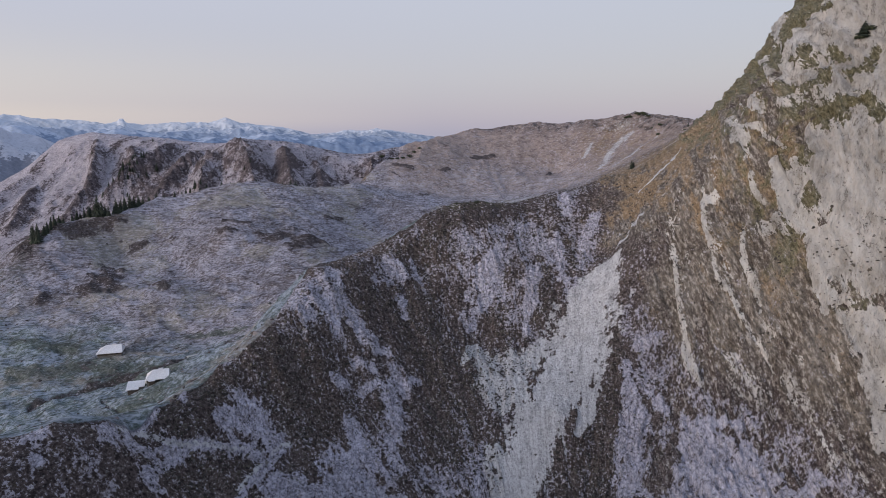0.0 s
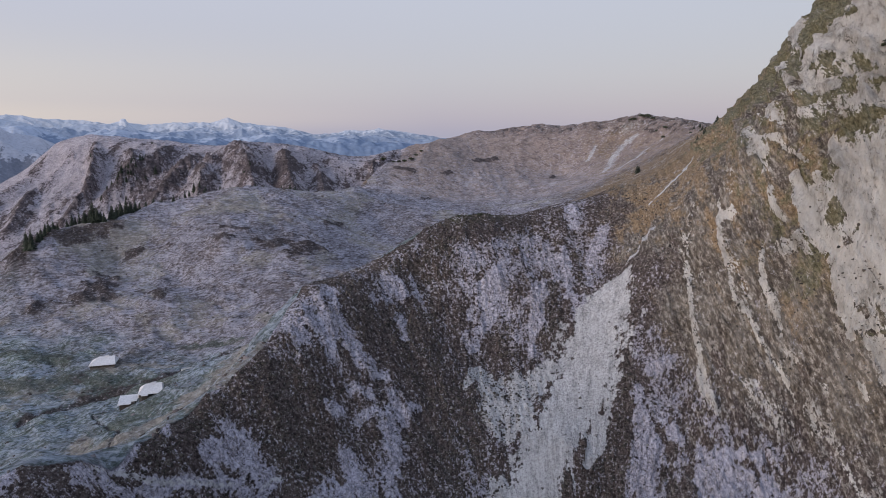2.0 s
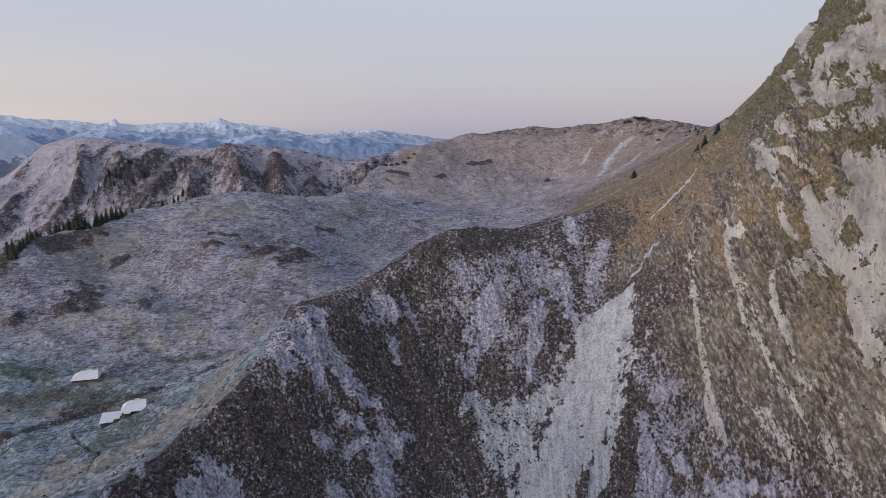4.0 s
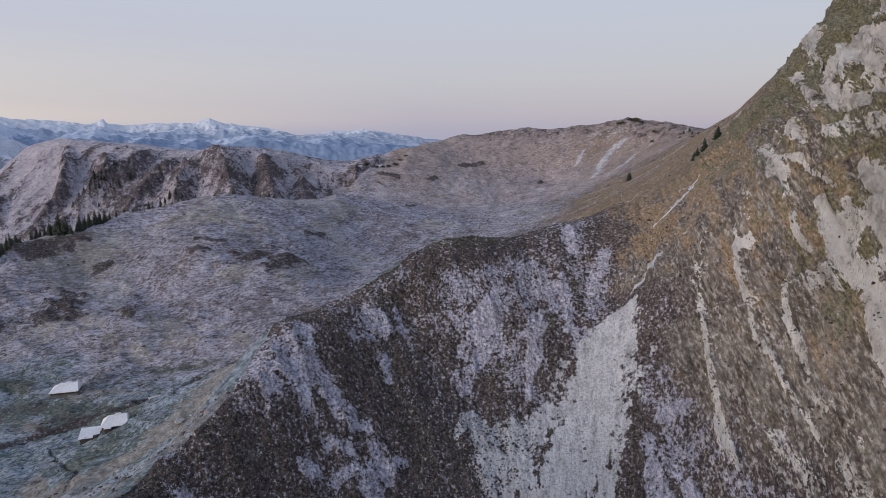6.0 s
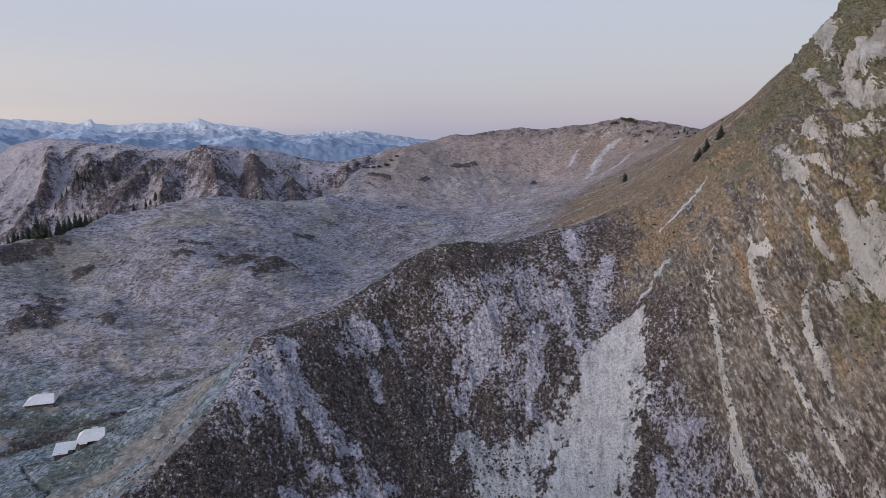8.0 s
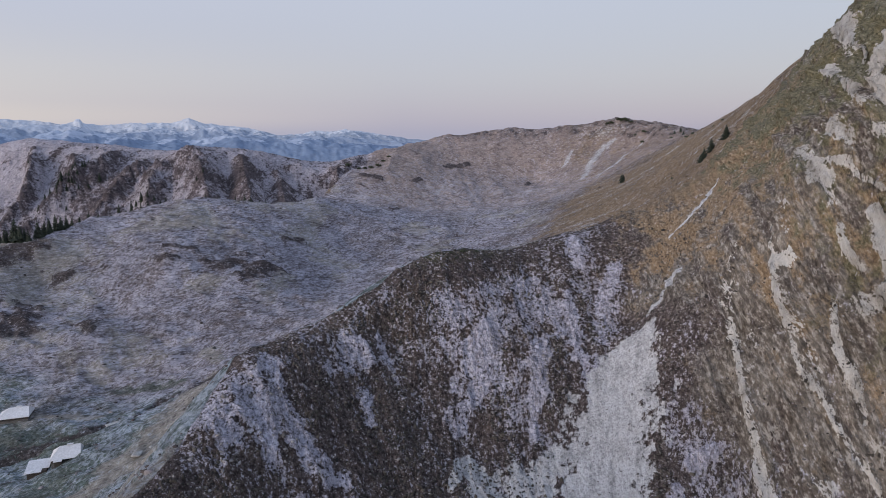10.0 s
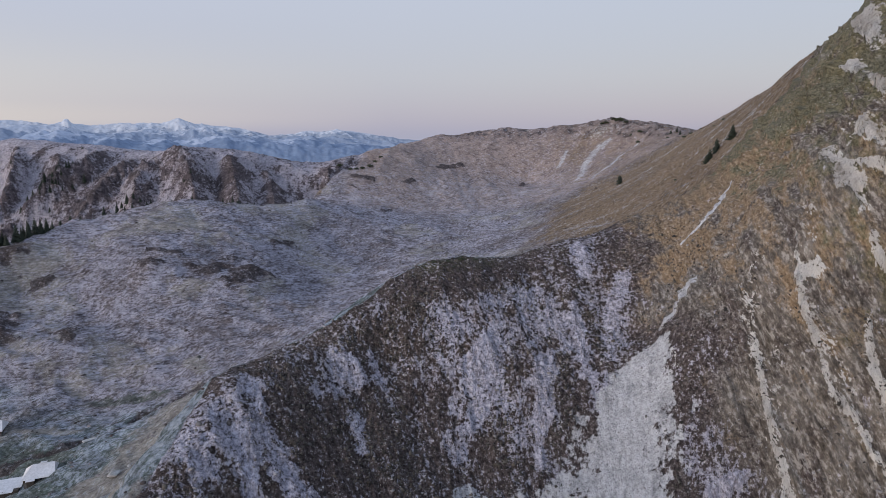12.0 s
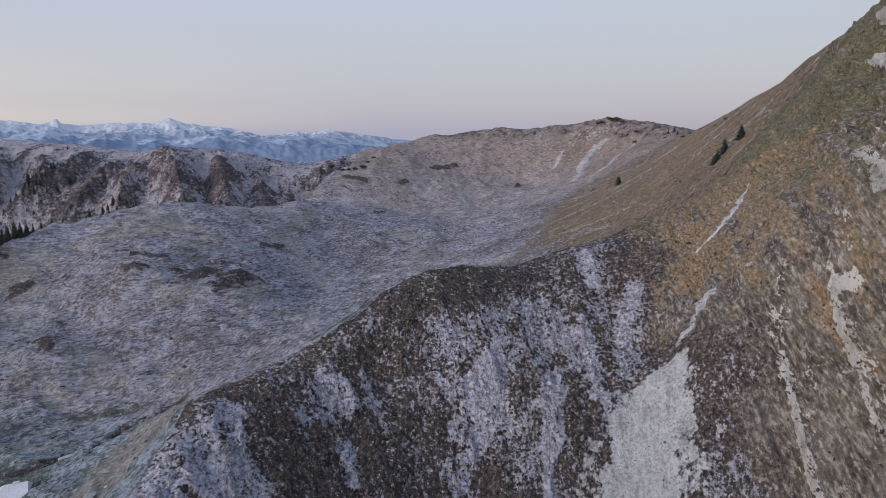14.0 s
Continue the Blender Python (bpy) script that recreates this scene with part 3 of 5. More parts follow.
def beside(line, reach):
    """How far each place lies to the left of a line, in metres (0 on the right), and how near it is to the line's stretch."""
    out = np.zeros(len(BX), np.float32)
    best = np.full(len(BX), 1e9, np.float32)
    for (x0, y0, _), (x1, y1, _) in zip(line, line[1:]):
        dx, dy = x1 - x0, y1 - y0
        u = ((BX - x0) * dx + (BY - y0) * dy) / (dx * dx + dy * dy)
        d = np.hypot(BX - x0 - np.clip(u, 0, 1) * dx, BY - y0 - np.clip(u, 0, 1) * dy)
        left = np.clip((dx * (BY - y0) - dy * (BX - x0)) / math.hypot(dx, dy), 0, None)
        out = np.where(d < best, left, out)
        best = np.minimum(best, d)
    return out, smooth(reach, 0.3 * reach, best)


def spur_field(lines):
    """Height of the spurs above the gullies, and how near each place is to a spur's spine."""
    rise, spine = np.zeros(len(BX), np.float32), np.zeros(len(BX), np.float32)
    near_wall = np.nonzero((wall > 0.01) & (BY < 1000))[0]
    x, y = BX[near_wall], BY[near_wall]
    warp = 5 * layers(x, y, 22, 4, 301, fall=0.6)
    for line in lines:
        for (x0, y0, w0, h0), (x1, y1, w1, h1) in zip(line, line[1:]):
            dx, dy = x1 - x0, y1 - y0
            u = np.clip(((x - x0) * dx + (y - y0) * dy) / (dx * dx + dy * dy), 0, 1)
            near_ = np.clip(1 - (np.hypot(x - x0 - u * dx, y - y0 - u * dy) + warp) / (w0 + (w1 - w0) * u), 0, 1)
            rise[near_wall] = np.maximum(rise[near_wall], near_ * (h0 + (h1 - h0) * u))
            spine[near_wall] = np.maximum(spine[near_wall], near_)
    return rise, spine


slide = layers(ACROSS, DOWN * 0.3, 6.0, 4, 111, fall=0.6)
blot = layers(BX, BY, 9.0, 4, 121, fall=0.6)
broad = layers(BX, BY, 60.0, 3, 131)
bedded = layers(BED, ALONG * 0.2, 4.0, 4, 141, fall=0.6)
rakes = layers(ACROSS, DOWN * 0.12, 9.0, 3, 151, fall=0.6)
speck = layers(BX, BY, 2.6, 2, 171)
knob = layers(BX - 0.5 * BY, BY * 0.5, 30.0, 5, 175, fall=0.7)
gully = layers(np.arctan2(BX - 70, BY - 640) * 170, 0.18 * np.hypot(BX - 70, BY - 640), 13.0, 4, 185, fall=0.62)
runnel = layers(0.6 * BX + 0.8 * BY, 0.16 * (-0.8 * BX + 0.6 * BY), 11.0, 4, 181, fall=0.6)

mottle = layers(ACROSS, DOWN * 1.25, 3.4, 4, 201, fall=0.68)
ragged = 0.75 * slide + 0.75 * mottle
crumbled = 0.6 * bedded + 0.45 * mottle
chute = band(CHUTE, 0.6 * slide + 0.5 * mottle, 0.4)
side_chute = band([[(x, y, 1.35 * w) for x, y, w in row] for row in CHUTE_SIDE], 0.7 * slide + 0.6 * mottle, 0.5)
frosty = np.maximum.reduce([k * band(rows, ragged, 0.5) for rows, k in ((FROST_HEAD, 1.05), (FROST_SPUR, 1.0), (FROST_FOOT, 1.25), ([[(x, y, 1.4 * w) for x, y, w in row] for row in FROST_TRAIL], 1.15), (FROST_RIGHT, 1.6))])
veil = np.maximum(band(FROST_VEIL, ragged, 0.8), band(FROST_RIGHT_VEIL, ragged, 0.8))
dark = np.maximum.reduce([band(rows, ragged, 0.7) for rows in (DARK_EARTH, DARK_SLOPE, DARK_FOOT)])
ledge = band([[(x, y, 0.75 * w) for x, y, w in row] for row in LEDGE], 1.2 * crumbled, 0.5)
cliff = np.maximum.reduce([band(CLIFF, 0.7 * crumbled, 0.3), band(CLIFF_TOP, 0.7 * crumbled, 0.3), 0.58 * band(CLIFF_MIX, 1.5 * crumbled, 0.6), band(CLIFF_BEHIND, crumbled)]) * (1 - 0.85 * ledge)
rib = np.maximum.reduce([0.85 * band([[(x, y, 0.72 * w) for x, y, w in row] for row in RIBS], 1.0 * crumbled, 0.5), 0.38 * band(RIBS_LOW, 1.7 * crumbled, 0.9), 0.42 * band(SLABS, 1.6 * crumbled, 0.8)])
line_white = 0.85 * band(SNOW_LINE, 0.6 * blot + 1.0 * speck + 0.9 * mottle, 0.6)
spur_rise, spine = spur_field(SPURS)
streaky = layers(BX * 0.45 + BY * 0.25, BY * 1.2 - BX * 0.15, 9.0, 4, 161, fall=0.62)
heath_and_shade = np.maximum(band([[(x, y, 1.35 * w) for x, y, w in row] for row in HEATHER_AND_SHADE], 1.6 * streaky + 0.6 * blot, 0.6), band(PLATEAU_DARK, 1.0 * blot, 0.6) * 0.8)
mound = band(MOUND, 0.9 * blot, 0.4)
green = band(GREEN, 1.0 * blot, 0.9)
beck = np.maximum(0.42 * band(DITCH, 0.8 * blot, 0.8), band([[(x, y, 2.6 * w) for x, y, w in row] for row in STREAM], 0.4 * blot, 0.5))
path_ = band(FOOTPATH, 0.5 * blot, 0.6)
white_far = np.maximum(0.75 * band([[(x, y, 1.5 * w) for x, y, w in row] for row in PLATEAU_WHITE], 0.8 * blot, 0.7), 0.7 * band(TRACKS, 0.7 * blot, 0.6))
orange = band(ORANGE, 0.5 * blot, 0.5)

# relief
crest_gap = np.full(len(BX), 1e3, np.float32)
for (x0, y0, _), (x1, y1, _) in zip(CREST, CREST[1:]):
    u = np.clip(((BX - x0) * (x1 - x0) + (BY - y0) * (y1 - y0)) / ((x1 - x0) ** 2 + (y1 - y0) ** 2), 0, 1)
    crest_gap = np.minimum(crest_gap, np.hypot(BX - x0 - u * (x1 - x0), BY - y0 - u * (y1 - y0)))
N0 = normals_of(GX, GY, GZ)
steep = 1 - N0[:, 2]
shove = bowl * (0.9 * layers(ACROSS, DOWN * 0.2, 13, 3, 11, ridged=True) + 0.85 * layers(ACROSS, DOWN * 0.5, 3.6, 3, 21) + 0.55 * layers(GX, GY, 1.2, 2, 31))
ribs = layers(BED, ALONG * 0.12, 7.5, 3, 41, ridged=True)
shove += flank * (1.1 * ribs - 0.3 + 0.7 * layers(BED, ALONG * 0.3, 1.8, 3, 45) + 0.6 * layers(GX + GZ, GY - GZ, 2.2, 3, 47))
cliffy = flank * smooth(118, 132, GZ) * smooth(86, 94, GX)
shove += cliffy * (-0.6 + 1.0 * layers((GX - GY) * 0.7 + 0.25 * GZ, GZ * 0.35, 9, 3, 51, fall=0.55, ridged=True) + 0.8 * layers((GX - GY) * 0.7, GZ * 0.8, 2.6, 3, 55, fall=0.65) + 1.3 * layers(BED, ALONG * 0.45, 5.5, 4, 59, fall=0.65, ridged=True))
stair = BED / 6.0 + 0.5 * layers(BED, ALONG * 0.3, 14, 3, 57)
stair = stair - np.floor(stair)
shove += flank * np.clip(0.35 + cliff + rib, 0, 1) * 0.8 * (smooth(0.0, 0.16, stair) - stair)
shove += meadow * (2.6 * layers(GX, GY, 55, 2, 61) + 2.3 * layers(GX + 0.5 * GY, GY * 1.8, 17, 3, 65) + 0.7 * layers(GX * 0.7, GY * 1.2, 5, 2, 69))
shove += grassy * (1.2 * layers(GX, GY, 40, 3, 71) + 0.6 * layers(GX, GY, 5, 3, 75))
shove += plateau * (0.7 * gully + 2.2 * layers(GX * 1.3, GY * 0.6, 60, 3, 81, ridged=True) + 1.0 * layers(GX, GY, 14, 3, 85) + smooth(0.14, 0.3, steep) * 1.2 * layers(GX, GY * 0.4, 8, 3, 87, ridged=True))
lean_ = 0.75 * smooth(-180, -330, GX)
bent = GX - lean_ * (GY - 800) + 14 * layers(GX, GY, 80, 2, 89)
scar = 0.85 * layers(bent, GY * 0.25, 46, 5, 91, fall=0.6, ridged=True) + 0.5 * layers(bent, GY * 0.2, 150, 2, 93, ridged=True)
scarp = layers(GX + GZ, GY * 0.6 + GZ, 22, 5, 95, fall=0.66, ridged=True)
shove += wall * (1 - 0.55 * smooth(120, 136, GZ)) * (1.8 * spur_rise - 6 + smooth(0.03, 0.2, steep) * (3.5 * scar + (2.6 + 2.4 * spine) * scarp))
nose_left, nose_near = beside(NOSE, 70)
shove += nose_near * (3.0 * smooth(12, 0, nose_left) - 24 * smooth(0, 30, nose_left)) * smooth(655, 680, BY)
crag = wall * smooth(118, 132, GZ) + plateau * smooth(140, 154, GZ + 8 * layers(GX, GY, 40, 2, 97)) * 0.8
shove += crag * 2.8 * layers(GX, GY, 12, 3, 99, ridged=True)
shove += front * (rib * (0.7 + 1.6 * bedded) + 0.3 * cliff - 0.35 * chute + 0.7 * frosty * layers(ACROSS, DOWN * 0.7, 4.0, 3, 191, fall=0.6, ridged=True)) + 0.9 * heath_and_shade * (1 + 1.5 * blot) - 2.2 * beck + meadow * 0.9 * layers(0.2 * (0.84 * BX + 0.54 * BY), -0.54 * BX + 0.84 * BY + 9 * broad, 14, 3, 195, fall=0.55, ridged=True)
shove *= (1 - far) * (1 - 0.75 * chute) * (0.25 + 0.75 * smooth(0.5, 7, crest_gap))
shove += far * 35 * layers(GX, GY, 420, 4, 101, ridged=True)
shove *= 1 - 0.75 * band([[(x, y, 3.0) for x, y, w in SNOW_LINE[0]]], 0 * blot, 0.8)
side_push = np.clip(flank + 0.5 * bowl, 0, 1)[:, None]
push = N0 * side_push + np.array([0, 0, 1.0]) * (1 - side_push)
GX, GY, GZ = (np.asarray(v, np.float32) for v in (GX + shove * push[:, 0], GY + shove * push[:, 1], GZ + shove * push[:, 2]))

low = 1 - smooth(70, 94, GZ - 0.35 * (BY - 175))
pale = np.maximum(np.maximum(band(PALE, 0.8 * blot, 0.9) * (1 - front), meadow * smooth(-0.05, 0.40, broad + 0.4 * blot) * 0.75), flank * (1 - 0.8 * low) * np.clip(0.80 + 0.55 * bedded + 0.3 * blot, 0, 1))
frost = bowl * (0.27 + 0.22 * rakes + 0.30 * slide + 0.26 * mottle + 0.06 * smooth(-8, 12, BX)) + flank * (0.06 + 0.10 * low + 0.20 * bedded + 0.15 * mottle)
frost += front * (0.58 * frosty + 0.36 * veil - 0.14 * dark + 0.10 * smooth(88, 104, GZ) * smooth(-6, 6, BX) * (1 - smooth(50, 62, BX)))
frost += meadow * (0.62 + 0.16 * blot + 0.34 * broad + 0.22 * knob) + plateau * (0.22 + 0.25 * blot - 0.05 * gully + 0.10 * knob + 0.15 * broad + 0.30 * (1 - smooth(92, 128, GZ))) + grassy * (0.08 + 0.35 * runnel + 0.15 * blot)
frost += wall * (0.84 - 0.50 * spine - 0.40 * scarp - 0.25 * scar + 0.35 * blot + 0.60 * knob + 0.15 * broad + 0.10 * smooth(-380, -520, BX) + 0.10 * smooth(124, 134, GZ))
# less frost on streaks that stand for the shadows of meadow terraces
frost += -0.2 * meadow * smooth(0.16, 0.42, streaky)
frost += -0.65 * heath_and_shade - 0.6 * mound - 0.58 * green - 0.56 * pale * (1 - flank) * (1 - plateau) - 0.6 * beck + 0.3 * path_ + 0.3 * white_far - 0.5 * orange + 0.5 * far
knoll = bowl * smooth(108, 113, GZ) * smooth(-16, -4, BX) * (1 - smooth(20, 34, BX)) * np.clip(1 + blot, 0, 1)
frost = np.clip(frost - 0.4 * knoll, 0, 1)
upper = flank * smooth(98, 122, GZ - 0.3 * (BY - 190))
grass = np.clip(grassy * (1.0 + 0.6 * runnel) + plateau * (0.20 + 0.2 * broad + 0.12 * gully) + flank * ((1 - low) * (0.10 + 0.5 * bedded + 0.3 * blot) + smooth(104, 128, GZ - 0.3 * (BY - 190) + 10 * blot) * (0.44 + 0.7 * bedded + 0.3 * broad)) + front * smooth(-16, 24, BY - 212 + 0.55 * (78 - BX) + 14 * slide) * smooth(44, 88, BX + 16 * blot) * (1 - smooth(108, 136, BX + 14 * blot)) * (1.0 + 0.5 * blot + 0.3 * mottle) + 0.8 * orange + 0.75 * mound + ledge * 0.3, 0, 1)
frost = np.clip(frost - 0.30 * grass * front, 0, 1)
grass *= 1 - np.clip(white_far + line_white, 0, 1)
rock = np.clip(0.95 * cliff + 0.78 * rib + flank * (-0.04 + 0.12 * ribs + 0.25 * bedded + 0.2 * mottle) * (1 - ledge) * (1 - 0.4 * low) * (1 - 0.6 * grass) + wall * (0.05 + 0.2 * blot + 0.25 * knob) + plateau * (smooth(0.2, 0.4, steep) * 0.35 + crag * 0.15) + grassy * (0.3 * smooth(0.2, 0.5, runnel) + 0.25 * smooth(0.3, 0.6, blot)), 0, 1)
scree = np.clip(chute + 0.8 * side_chute + line_white + 0.8 * white_far + 0.6 * path_ * front, 0, 1)
olive = np.clip(1.1 * green + ledge * 0.35 + upper * (0.80 + 0.5 * broad + 0.5 * bedded) * smooth(70, 108, BX + 22 * blot) + bowl * smooth(112, 117, GZ) * smooth(-12, 0, BX) * (1 - smooth(18, 30, BX)) * 0.7, 0, 1)
pale = np.maximum(pale, grassy * np.clip(0.05 + 0.7 * runnel + 0.2 * blot, 0, 1))
pale = np.maximum(pale, plateau * np.clip(0.75 + 0.3 * blot + 0.2 * broad, 0, 1))
straw = np.clip(flank * (1 - low) * (0.12 + 0.3 * blot) + meadow + plateau * (0.12 + 0.6 * (1 - smooth(84, 106, GZ))) + grassy * 0.2 + wall * (0.40 + 0.4 * broad), 0, 1)
# ---- terrain: end ----


def grid_mesh(name, x, y, z, rows, cols):
    me = bpy.data.meshes.new(name)
    n = rows * cols
    me.vertices.add(n)
    me.vertices.foreach_set("co", np.stack([x, y, z], 1).astype(np.float32).ravel())
    i, j = np.meshgrid(np.arange(rows - 1), np.arange(cols), indexing="ij")
    a, b = i * cols + j, i * cols + (j + 1) % cols
    quads = np.stack([a, a + cols, b + cols, b], -1).reshape(-1, 4)
    me.loops.add(quads.size)
    me.loops.foreach_set("vertex_index", quads.ravel().astype(np.int32))
    me.polygons.add(len(quads))
    me.polygons.foreach_set("loop_start", (np.arange(len(quads)) * 4).astype(np.int32))
    me.polygons.foreach_set("use_smooth", np.ones(len(quads), bool))
    me.update(calc_edges=True)
    return me


# ---- materials ----
def material(name):
    mat = bpy.data.materials.new(name)
    mat.use_nodes = True
    return mat, mat.node_tree, mat.node_tree.nodes["Principled BSDF"]


def noise_of(nt, vec, scale, detail=5.0, rough=0.6):
    n = nt.nodes.new("ShaderNodeTexNoise")
    n.inputs["Scale"].default_value, n.inputs["Detail"].default_value, n.inputs["Roughness"].default_value = scale, detail, rough
    if vec is not None:
        nt.links.new(vec, n.inputs["Vector"])
    return n.outputs["Fac"]


def step_of(nt, value, lo, hi):
    n = nt.nodes.new("ShaderNodeMapRange")
    n.interpolation_type = "SMOOTHSTEP"
    n.inputs[1].default_value, n.inputs[2].default_value = lo, hi
    nt.links.new(value, n.inputs[0])
    return n.outputs[0]


def tint(nt, fac, stops):
    r = ramp_of(nt, stops)
    nt.links.new(fac, r.inputs[0])
    return r.outputs[0]


def attribute_of(nt, name):
    n = nt.nodes.new("ShaderNodeAttribute")
    n.attribute_name = name
    return n


def bump_of(nt, height, bsdf, distance, strength=1.0):
    b = nt.nodes.new("ShaderNodeBump")
    b.inputs["Distance"].default_value, b.inputs["Strength"].default_value = distance, strength
    nt.links.new(height, b.inputs["Height"])
    nt.links.new(b.outputs[0], bsdf.inputs["Normal"])


def ground_material():
    mat, nt, bsdf = material("frosted_mountain_ground")
    obj = nt.nodes.new("ShaderNodeTexCoord").outputs["Object"]
    a1, a2, a3 = attribute_of(nt, "cover_a"), attribute_of(nt, "cover_b"), attribute_of(nt, "zone")
    flow, beds = attribute_of(nt, "flow").outputs["Vector"], attribute_of(nt, "beds").outputs["Vector"]
    s1, s2, s3 = (nt.nodes.new("ShaderNodeSeparateColor") for k in range(3))
    for a, s_ in ((a1, s1), (a2, s2), (a3, s3)):
        nt.links.new(a.outputs["Color"], s_.inputs[0])
    frost_, grass_, rock_, scree_ = s1.outputs[0], s1.outputs[1], s1.outputs[2], a1.outputs["Alpha"]
    olive_, heath_and_shade_, pale_, straw_ = s2.outputs[0], s2.outputs[1], s2.outputs[2], a2.outputs["Alpha"]
    front_, wall_, plateau_, flank_ = s3.outputs[0], s3.outputs[1], s3.outputs[2], a3.outputs["Alpha"]

    def lerp(fac, a, b):
        return math_of(nt, "MULTIPLY_ADD", math_of(nt, "SUBTRACT", b, a), fac, a)

    def stretched(vec, scale, turn=(0.0, 0.0, 0.0)):
        m = nt.nodes.new("ShaderNodeMapping")
        m.inputs["Rotation"].default_value, m.inputs["Scale"].default_value = turn, scale
        nt.links.new(vec, m.inputs[0])
        return m.outputs[0]
    # grain: lumps of about a metre in the bowl, tussocks of two to three behind it, blocks on the far wall
    grit_near, grit_mid, grit_far = noise_of(nt, obj, 1.3, 5, 0.70), noise_of(nt, obj, 0.7, 5, 0.74), noise_of(nt, obj, 0.40, 6, 0.80)
    far_ = math_of(nt, "MAXIMUM", wall_, plateau_)
    grit_near = lerp(math_of(nt, "MULTIPLY", flank_, 0.55), grit_near, noise_of(nt, beds, 1.9, 5, 0.70))
    grit = lerp(front_, lerp(far_, grit_mid, grit_far), grit_near)
    fine = lerp(front_, noise_of(nt, flow, 0.7, 6, 0.74), noise_of(nt, flow, 1.3, 5, 0.70))
    patch = noise_of(nt, flow, 0.26, 5, 0.62)
    lumps = lerp(front_, noise_of(nt, obj, 0.14, 6, 0.68), noise_of(nt, obj, 0.36, 6, 0.68))
    wide = noise_of(nt, obj, 0.05, 5, 0.6)
    bedn = noise_of(nt, beds, 0.42, 7, 0.7)
    bedf = noise_of(nt, beds, 1.1, 5, 0.68)

    def fuzzy(value, noise_value, amount, lo, hi):
        return step_of(nt, math_of(nt, "MULTIPLY_ADD", math_of(nt, "SUBTRACT", noise_value, 0.5), amount, value), lo, hi)

    def cracks(noise_value, width):
        return step_of(nt, math_of(nt, "ABSOLUTE", math_of(nt, "SUBTRACT", noise_value, 0.5)), 0.0, width)
    cells = nt.nodes.new("ShaderNodeTexVoronoi")
    cells.inputs["Scale"].default_value = 1.9
    nt.links.new(obj, cells.inputs["Vector"])
    cell_tone = nt.nodes.new("ShaderNodeSeparateColor")
    nt.links.new(cells.outputs["Color"], cell_tone.inputs[0])
    pebble = math_of(nt, "MULTIPLY", step_of(nt, math_of(nt, "MULTIPLY", cells.outputs["Distance"], -1.0), -0.45, -0.20), step_of(nt, cell_tone.outputs[0], 0.66, 0.78))
    pebble = math_of(nt, "MULTIPLY", pebble, front_)
    # ground without frost
    soil = tint(nt, lerp(0.38, grit, fine), [(0.37, (0.017, 0.0130, 0.0125)), (0.46, (0.064, 0.050, 0.048)), (0.54, (0.132, 0.107, 0.103)), (0.64, (0.29, 0.25, 0.245))])
    soil = mix_of(nt, math_of(nt, "MULTIPLY", fuzzy(wide, lumps, 0.8, 0.48, 0.62), 0.3), soil, tint(nt, grit, [(0.36, (0.028, 0.020, 0.014)), (0.48, (0.092, 0.070, 0.054)), (0.64, (0.20, 0.165, 0.135))]))
    soil = mix_of(nt, math_of(nt, "MULTIPLY", pebble, 0.6), soil, (0.30, 0.285, 0.28))
    turf = tint(nt, fine, [(0.36, (0.075, 0.064, 0.070)), (0.46, (0.150, 0.130, 0.136)), (0.54, (0.225, 0.198, 0.202)), (0.66, (0.36, 0.33, 0.325))])
    warm = tint(nt, grit, [(0.36, (0.070, 0.047, 0.029)), (0.46, (0.202, 0.143, 0.090)), (0.54, (0.312, 0.230, 0.150)), (0.66, (0.47, 0.385, 0.290))])
    moss = tint(nt, grit, [(0.38, (0.045, 0.043, 0.023)), (0.48, (0.125, 0.118, 0.066)), (0.64, (0.27, 0.255, 0.165))])
    moss = mix_of(nt, straw_, moss, tint(nt, grit, [(0.38, (0.050, 0.062, 0.050)), (0.48, (0.110, 0.130, 0.114)), (0.64, (0.24, 0.27, 0.245))]))
    hay = tint(nt, fine, [(0.36, (0.218, 0.202, 0.182)), (0.5, (0.364, 0.341, 0.311)), (0.64, (0.501, 0.478, 0.441))])
    litter = tint(nt, lerp(0.65, grit, bedf), [(0.39, (0.036, 0.030, 0.023)), (0.46, (0.112, 0.096, 0.078)), (0.53, (0.208, 0.181, 0.153)), (0.62, (0.42, 0.385, 0.345))])
    hay = mix_of(nt, straw_, litter, hay)
    heights = tint(nt, lerp(0.5, grit, lumps), [(0.38, (0.130, 0.100, 0.095)), (0.47, (0.270, 0.214, 0.196)), (0.54, (0.375, 0.305, 0.278)), (0.64, (0.52, 0.445, 0.41))])
    crags = tint(nt, grit, [(0.37, (0.028, 0.023, 0.028)), (0.46, (0.105, 0.086, 0.094)), (0.54, (0.20, 0.168, 0.175)), (0.64, (0.38, 0.34, 0.345))])
    # dark tone for heather, and for shade painted on scarps and terraces
    shrub_and_shade = tint(nt, grit, [(0.36, (0.022, 0.018, 0.019)), (0.50, (0.064, 0.052, 0.054)), (0.66, (0.17, 0.145, 0.15))])
    # pale limestone with pits, upright joints and bedding cracks
    rills = noise_of(nt, stretched(obj, (1.0, 1.0, 0.3), (0.25, 0.1, 0.0)), 0.5, 6, 0.68)
    slab_tone, clusters = noise_of(nt, beds, 0.16, 5, 0.62), noise_of(nt, beds, 0.30, 4, 0.6)
    pits = noise_of(nt, stretched(obj, (1.0, 1.0, 0.45)), 1.0, 7, 0.78)
